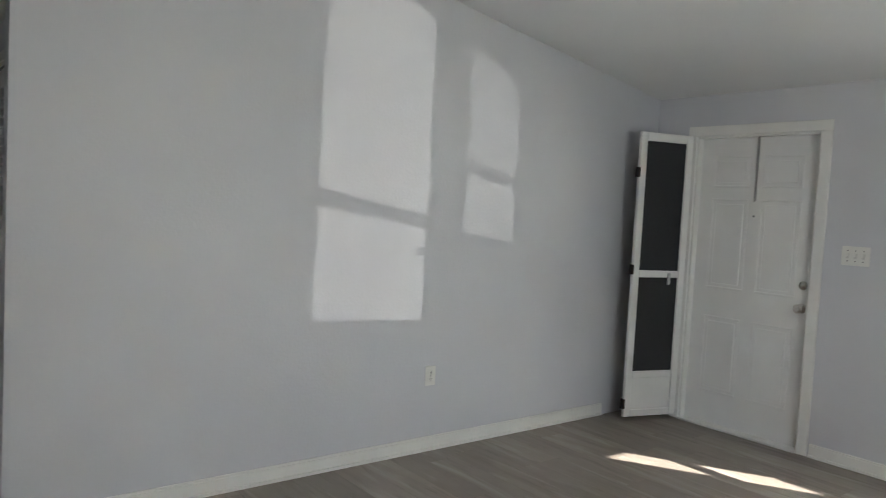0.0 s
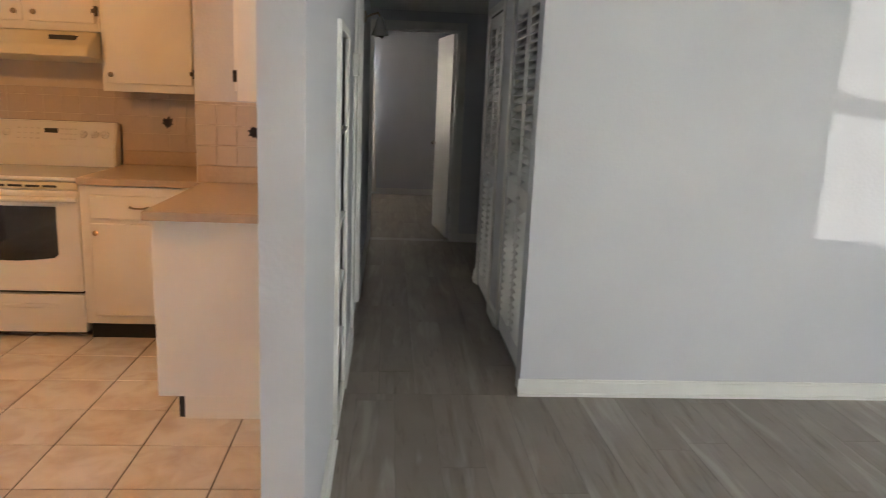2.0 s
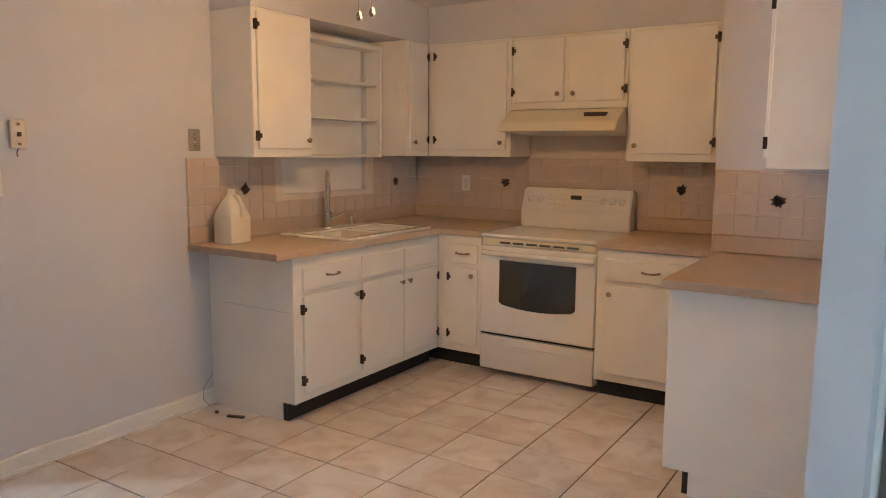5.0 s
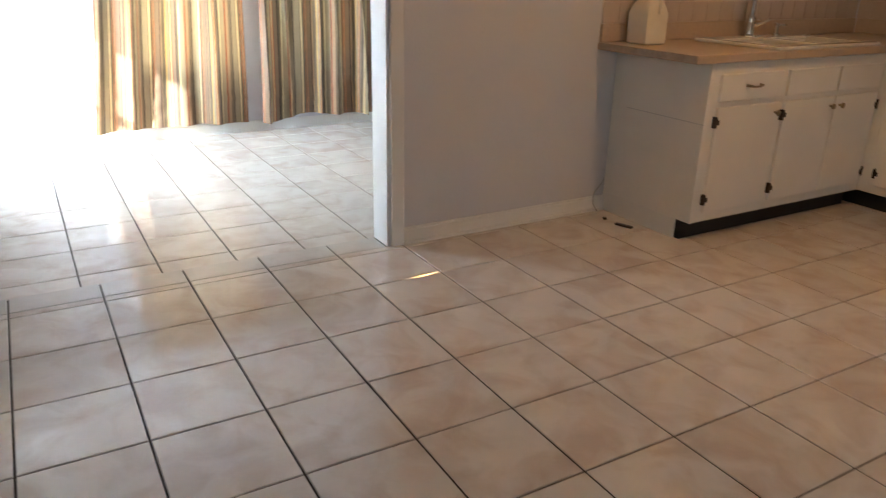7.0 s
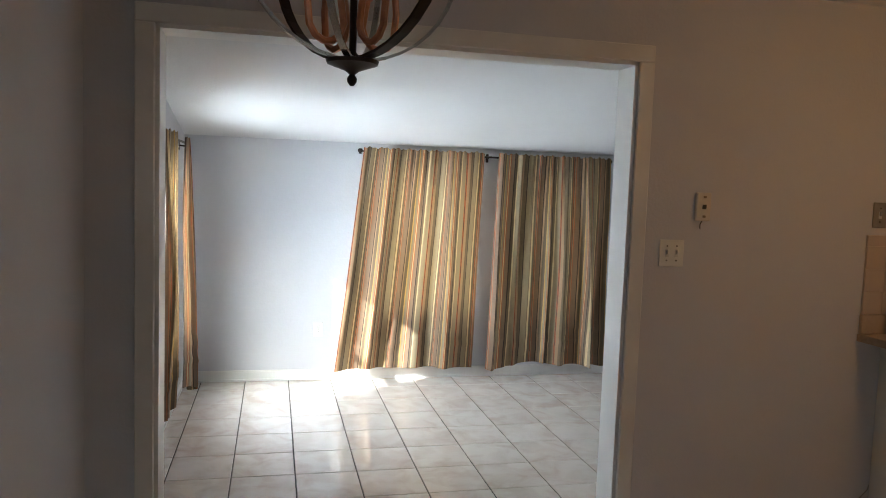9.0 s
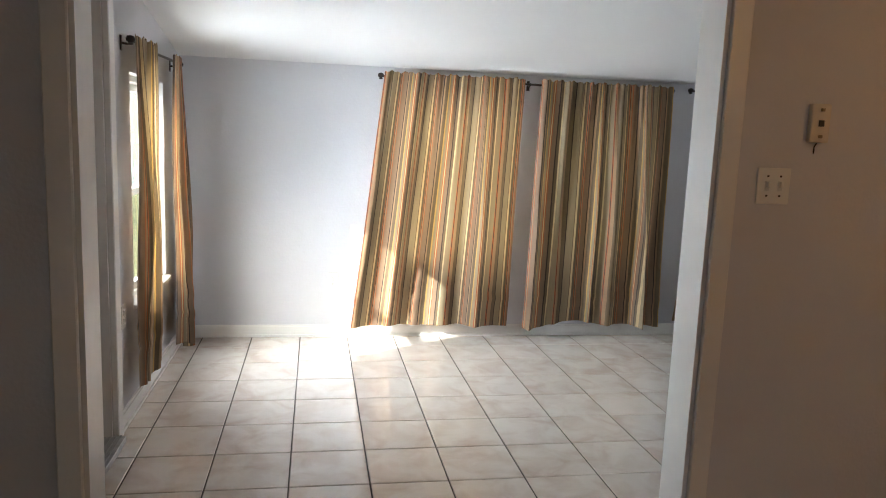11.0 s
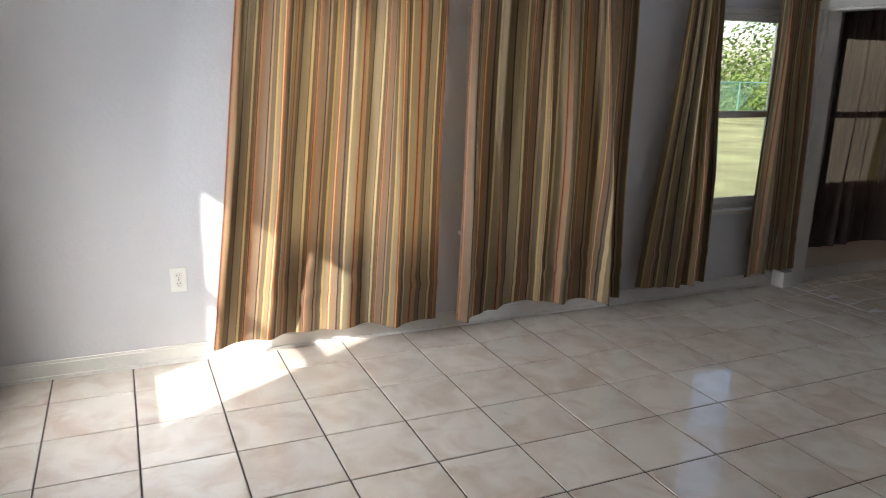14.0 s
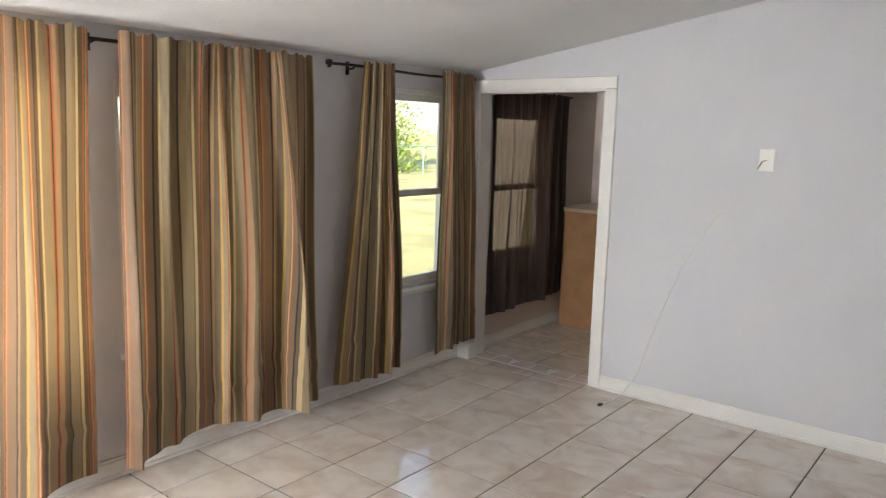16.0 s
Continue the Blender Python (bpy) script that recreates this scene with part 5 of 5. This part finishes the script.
for k in range(4):
    a = 2 * math.pi * k / 4 + 0.5
    o = Vector((math.cos(a), math.sin(a), 0))
    bm = bmesh.new()
    add_tube(bm, [o * 0.05 + Vector((0, 0, 0.19)), o * 0.035 + Vector((0, 0, 0.175)), o * 0.03 + Vector((0, 0, 0.15))] + [o * (0.068 - 0.045 * math.cos(u)) + Vector((0, 0, 0.125 - 0.052 * math.sin(u))) for u in (0.2, 0.7, 1.2, 1.7, 2.2, 2.7)] + [o * 0.115 + Vector((0, 0, 0.16)), o * 0.11 + Vector((0, 0, 0.20))], 0.008, 8)
    arm = part("arm", bm, COPPER, ch, "curled copper arm", smooth=True)
    bm = bmesh.new()
    add_lathe(bm, [(0.012, 0.195), (0.034, 0.20), (0.036, 0.21), (0.014, 0.213)], o * 0.11, 14)
    part("cup", bm, NICKEL, arm, smooth=True)
    bm = bmesh.new()
    add_lathe(bm, [(0.020, 0.2135), (0.034, 0.222), (0.036, 0.33), (0.031, 0.33), (0.03, 0.23), (0.01, 0.222)], o * 0.11, 16)
    part("glass_shade", bm, FROST, arm, "frosted glass shade", smooth=True)
bm = bmesh.new()
add_lathe(bm, [(0.06, 0.70), (0.058, 0.685), (0.02, 0.67), (0.01, 0.66)], (0, 0, 0), 18)
part("canopy", bm, BRONZE, ch, smooth=True)

sc = thing("wall_sconce", "bronze hall wall lamp with a smoky bell shade", "wall lamp", at=(3.25, 2.75, 1.97))
bm = bmesh.new()
add_lathe(bm, [(0.045, 0.0), (0.04, 0.012), (0.015, 0.02)], (0, 0, 0), 16, Matrix.Rotation(radians(90), 4, "Y"))
add_tube(bm, [(0.015, 0, 0), (0.06, 0, 0.02), (0.10, 0, 0.03), (0.115, 0, 0.0)], 0.008)
part("bracket", bm, BRASS, sc, smooth=True)
bm = bmesh.new()
add_lathe(bm, [(0.02, 0.0), (0.028, -0.02), (0.04, -0.07), (0.062, -0.125), (0.058, -0.125), (0.036, -0.07), (0.02, -0.02)], (0.115, 0, 0.0), 18)
part("shade", bm, SMOKE, sc, "smoky glass bell shade", smooth=True)

bk = thing("corner_block", "small white painted block at the doorway corner", "trim block")
part("block", boxes(((-3.03, 1.335, SZ), (-2.93, 1.42, SZ + 0.11), 0.004)), TRIM, bk)

# ---- laundry ----
lc = thing("laundry_cabinet", "tan wooden cabinet with a pale top", "cabinet")
part("body", boxes(((-2.97, 2.62, SZ), (-2.0, 3.199, 0.90), 0.003)), WOODTAN, lc)
part("top", boxes(((-3.0, 2.59, 0.90), (-1.98, 3.199, 0.93), 0.004)), COUNTER, lc, "pale laminate top")

# ---- outside ----
fence = thing("chain_link_fence", "green chain-link fence at the edge of the lawn", "fence")
FX = -21.0
for k in range(12):
    y = -8 + k * 3.0
    bm = bmesh.new()
    add_tube(bm, [(FX, y, -0.32), (FX, y, 0.95)], 0.03, 8)
    part("post", bm, GALV, fence)
bm = bmesh.new()
add_tube(bm, [(FX, -8, 0.93), (FX, 25, 0.93)], 0.022, 6)
part("top_rail", bm, GALV, fence)
verts, faces = [], []
def wire(p, q, r=0.006):
    b = len(verts)
    for c in (p, q):
        verts.extend([(c[0], c[1] - r, c[2]), (c[0], c[1] + r, c[2]), (c[0] + r * 2, c[1], c[2])])
    faces.extend([(b, b + 1, b + 4, b + 3), (b + 1, b + 2, b + 5, b + 4), (b + 2, b, b + 3, b + 5)])
for k in range(-8, 190):
    y = -2 + k * 0.11
    wire((FX, y, -0.3), (FX, y + 1.2, 0.92))
    wire((FX, y, 0.92), (FX, y + 1.2, -0.3))
me = bpy.data.meshes.new("wire_mesh")
me.from_pydata(verts, [], faces)
me.materials.append(GALV)
wm = new("wire_mesh", me)
wm.parent = fence
tagged(wm, kind="stuff")


def tree(label, at, height, spread, leaves, seed):
    rnd = random.Random(seed)
    t = thing("tree", label, "tree", at=at, group="trees behind the fence")
    bm = bmesh.new()
    add_tube(bm, [(0, 0, 0), (0.05, 0.1, height * 0.3), (-0.1, 0.15, height * 0.6), (0.0, 0.1, height * 0.85)], [0.22, 0.17, 0.10, 0.03], 8)
    limbs = []
    for k in range(9):
        a, z = rnd.uniform(0, 6.28), height * rnd.uniform(0.18, 0.7)
        end = Vector((math.cos(a) * spread * 0.75, math.sin(a) * spread * 0.75, z + height * rnd.uniform(0.1, 0.3)))
        add_tube(bm, [(0, 0.1, z), end * 0.5 + Vector((0, 0, z * 0.5)), end], [0.08, 0.05, 0.015], 6)
        limbs.append(end)
    part("trunk", bm, BARK, t)
    vs, fs = [], []
    for _ in range(leaves):
        e = rnd.choice(limbs)
        d = Vector((rnd.gauss(0, 1), rnd.gauss(0, 1), rnd.gauss(0, 0.8))).normalized() * rnd.random() ** 0.45 * spread * 0.52
        c = e + d
        c.z = max(c.z, 0.15)
        n = Vector((rnd.gauss(0, 1), rnd.gauss(0, 1), rnd.gauss(0, 1))).normalized()
        a = n.orthogonal().normalized() * rnd.uniform(0.09, 0.16)
        b_ = n.cross(a).normalized() * rnd.uniform(0.05, 0.09)
        i = len(vs)
        vs.extend([tuple(c - a), tuple(c + b_), tuple(c + a), tuple(c - b_ * 0.8)])
        fs.append((i, i + 1, i + 2, i + 3))
    me = bpy.data.meshes.new("crown")
    me.from_pydata(vs, [], fs)
    me.materials.append(LEAF)
    cr = new("crown", me)
    cr.parent = t
    return t


proto = tree("leafy green tree behind the fence", (-26.0, 2.0, -0.32), 7.5, 3.4, 9000, 5)
for k, (x, y, rz, s) in enumerate(((-25.5, 7.0, 70, 1.25), (-26.5, 12.0, 150, 1.35), (-27.0, -3.0, 210, 1.3), (-25.0, 17.0, 300, 1.25), (-30.5, 4.5, 20, 1.9), (-30.0, 9.5, 110, 1.9), (-31.0, 15.0, 250, 2.0), (-27.5, 22.0, 30, 1.2), (-31.0, -1.0, 190, 1.5))):
    copy_thing(proto, Matrix.Translation((x, y, -0.32)) @ Matrix.Rotation(radians(rz), 4, "Z") @ Matrix.Scale(s, 4))
rnd = random.Random(3)
vs, fs = [], []
for _ in range(30000):
    c = Vector((-23.8 + rnd.gauss(0, 0.8), rnd.uniform(-6, 24), 0))
    c.z = -0.3 + abs(rnd.gauss(0, 1.7)) * (1 + 0.4 * math.sin(c.y * 1.7))
    n = Vector((rnd.gauss(0, 1), rnd.gauss(0, 1), rnd.gauss(0, 1))).normalized()
    a = n.orthogonal().normalized() * rnd.uniform(0.06, 0.13)
    b_ = n.cross(a).normalized() * rnd.uniform(0.04, 0.07)
    i = len(vs)
    vs.extend([tuple(c - a), tuple(c + b_), tuple(c + a), tuple(c - b_)])
    fs.append((i, i + 1, i + 2, i + 3))
me = bpy.data.meshes.new("hedge")
me.from_pydata(vs, [], fs)
me.materials.append(LEAF)
tagged(new("hedge", me), "dense green undergrowth behind the fence", "hedge", kind="stuff")

# ---- wall tiles ----
TS = 0.108


def splash(name, label, axis, face, d, u0, u1, z0, z1, decos, skip=()):
    base = thing(name, label, "backsplash", kind="structure")
    P = local(axis, face, d)
    cuts = sorted(skip)
    def backing(ua, ub, za, zb):
        part("grout", boxes(lbox(P, ua, ub, 0.0005, 0.008, za, zb)), SPLASHG, base)
    if not cuts:
        backing(u0, u1, z0, z1)
    else:
        (sa, sb, sz0, sz1), = cuts
        backing(u0, sa, z0, z1)
        backing(sb, u1, z0, z1)
        backing(sa, sb, z0, sz0)
    def tmesh(w, h, mat):
        bm = bmesh.new()
        a, b = P(0.0, 0.008, 0.0), P(w, 0.012, h)
        o = P(0, 0, 0)
        lo = tuple(min(p, q) - r_ for p, q, r_ in zip(a, b, o))
        hi = tuple(max(p, q) - r_ for p, q, r_ in zip(a, b, o))
        add_box(bm, lo, hi, 0.0012)
        return mesh_of(bm, "tile", mat)
    full = tmesh(TS - 0.003, TS - 0.003, SPLASH)
    z = z0
    while z < z1 - 0.012:
        h = min(TS, z1 - z)
        u = u0
        while u < u1 - 0.012:
            w = min(TS, u1 - u)
            inside = any(sa - 0.05 < u + w / 2 < sb + 0.05 and sz0 - 0.05 < z + h / 2 < sz1 + 0.05 for sa, sb, sz0, sz1 in cuts)
            if not inside:
                me = full if w == TS and h == TS else tmesh(w - 0.003, h - 0.003, SPLASH)
                shared("tile", me, base, P(u, 0, z))
            u += TS
        z += TS
    for u, z in decos:
        n = 9
        rnd = random.Random(int(u * 100))
        dt = part("printed_tile", boxes(lbox(P, u - 0.05, u + 0.05, 0.0122, 0.0135, z - 0.05, z + 0.05, 0.001)), SPLASH, base, "pale tile with a dark flower print")
        bm = bmesh.new()
        for k in range(11):
            a, L = 6.28 * k / 11 + rnd.uniform(-0.3, 0.3), rnd.uniform(0.026, 0.046)
            pts = [P(u + s * L * math.cos(a) + w_ * math.sin(a), 0.0142, z + s * L * math.sin(a) - w_ * math.cos(a)) for s, w_ in ((0, 0), (0.5, 0.012), (1, 0), (0.5, -0.012))]
            bm.faces.new([bm.verts.new(p) for p in pts])
        part("print", bm, DECO, dt)
    return base


splash("backsplash_west", "beige square wall tiles above the sink counter", "x", 0.0, 1, -0.145, 2.01, 1.021, 1.395, [(0.255, 1.21), (1.74, 1.21)], [(0.56, 1.385, 1.165, 1.42)])
splash("backsplash_north", "beige square wall tiles behind the range", "y", 2.03, -1, 0.014, 2.42, 1.021, 1.395, [(0.80, 1.21), (2.06, 1.20)])
part("grout", boxes(((1.0, 2.021, 0.86), (1.82, 2.029, 1.010))), SPLASHG, bpy.data.objects["backsplash_north"])
part("grout", boxes(((1.0, 2.021, 1.396), (1.78, 2.029, 1.60))), SPLASHG, bpy.data.objects["backsplash_north"])
splash("backsplash_corner", "beige square wall tiles on the boxed corner", "y", 1.27, -1, 2.425, 3.07, 1.021, 1.36, [(2.735, 1.205)])


# ---- floor tiles and planks ----
P_ = 0.336


def tile_floor(base, x0, x1, y0, y1, ox, oy, top, keep=lambda x, y: True, px=P_, py=P_, mat=TILE):
    def mk(w, h):
        bm = bmesh.new()
        add_box(bm, (-w / 2, -h / 2, -0.006), (w / 2, h / 2, 0.0), 0.0025)
        return mesh_of(bm, "tile", mat)
    made = {}
    i0, i1 = math.floor((x0 - ox) / px), math.ceil((x1 - ox) / px)
    j0, j1 = math.floor((y0 - oy) / py), math.ceil((y1 - oy) / py)
    for i in range(i0, i1):
        for j in range(j0, j1):
            a, b = max(x0, ox + i * px + 0.0028), min(x1, ox + (i + 1) * px - 0.0028)
            c, e = max(y0, oy + j * py + 0.0028), min(y1, oy + (j + 1) * py - 0.0028)
            if b - a < 0.02 or e - c < 0.02 or not keep((a + b) / 2, (c + e) / 2):
                continue
            key = (round(b - a, 3), round(e - c, 3))
            if key not in made:
                made[key] = mk(*key)
            shared("tile", made[key], base, ((a + b) / 2, (c + e) / 2, top))


tile_floor(floor_kitchen, 0.0, 3.105, -3.53, 2.03, 0.744, -1.297, 0.0, lambda x, y: not (x < 0.4 and y > 0.3) and y < 1.7, 0.3485, 0.338)
tile_floor(floor_kitchen, -0.15, -0.004, OPEN[0] + 0.02, OPEN[1] - 0.02, 0.195, -1.297, 0.0, px=0.3485, py=0.338, mat=SILL)
tile_floor(floor_sunroom, -3.05, -0.152, -3.53, 1.43, -2.43, -3.055, SZ, px=0.342, py=0.337)
tile_floor(floor_laundry, -3.03, -1.3, 1.58, 3.2, -2.55, -3.15, SZ)


def threshold_tiles():
    """A row of small diagonal-cut pieces across the laundry doorway."""
    for k in range(6):
        x = -2.965 + k * 0.15
        bm = bmesh.new()
        w = 0.135
        flip = 1 if k % 2 else -1
        v = [bm.verts.new(c) for c in ((x, 1.445 - 0.0, SZ + 0.0015), (x + w, 1.445, SZ + 0.0015), (x + w * (0.75 if flip > 0 else 1.0), 1.565, SZ + 0.0015), (x + w * (0.0 if flip > 0 else 0.25), 1.565, SZ + 0.0015))]
        bm.faces.new(v)
        r_ = bmesh.ops.extrude_face_region(bm, geom=bm.faces[:])
        bmesh.ops.translate(bm, vec=(0, 0, -0.006), verts=[q for q in r_["geom"] if isinstance(q, bmesh.types.BMVert)])
        part("tile", bm, TILE, floor_laundry)


threshold_tiles()


def planks(base, x0, x1, y0, y1, seed):
    rnd = random.Random(seed)
    PW_, PL = 0.182, 1.22
    made = {}
    x = x0
    while x < x1 - 0.01:
        w = min(PW_, x1 - x)
        y = y0 - rnd.uniform(0, PL * 0.8)
        while y < y1 - 0.01:
            a, b = max(y, y0), min(y + PL, y1)
            if b - a > 0.02:
                key = (round(w, 3), round(b - a, 2))
                if key not in made:
                    bm = bmesh.new()
                    add_box(bm, (0.0005, 0.0005, -0.004), (w - 0.0005, b - a - 0.0005, 0.0), 0.0006)
                    made[key] = mesh_of(bm, "plank", LAMINATE)
                shared("plank", made[key], base, (x, a, 0.0))
            y += PL
        x += PW_


planks(floor_living, 3.146, 8.42, -3.53, 0.605, 1)
planks(floor_hall, 3.25, 4.36, 0.605, 4.45, 2)
planks(floor_bedroom, 2.0, 5.2, 4.455, 7.87, 4)
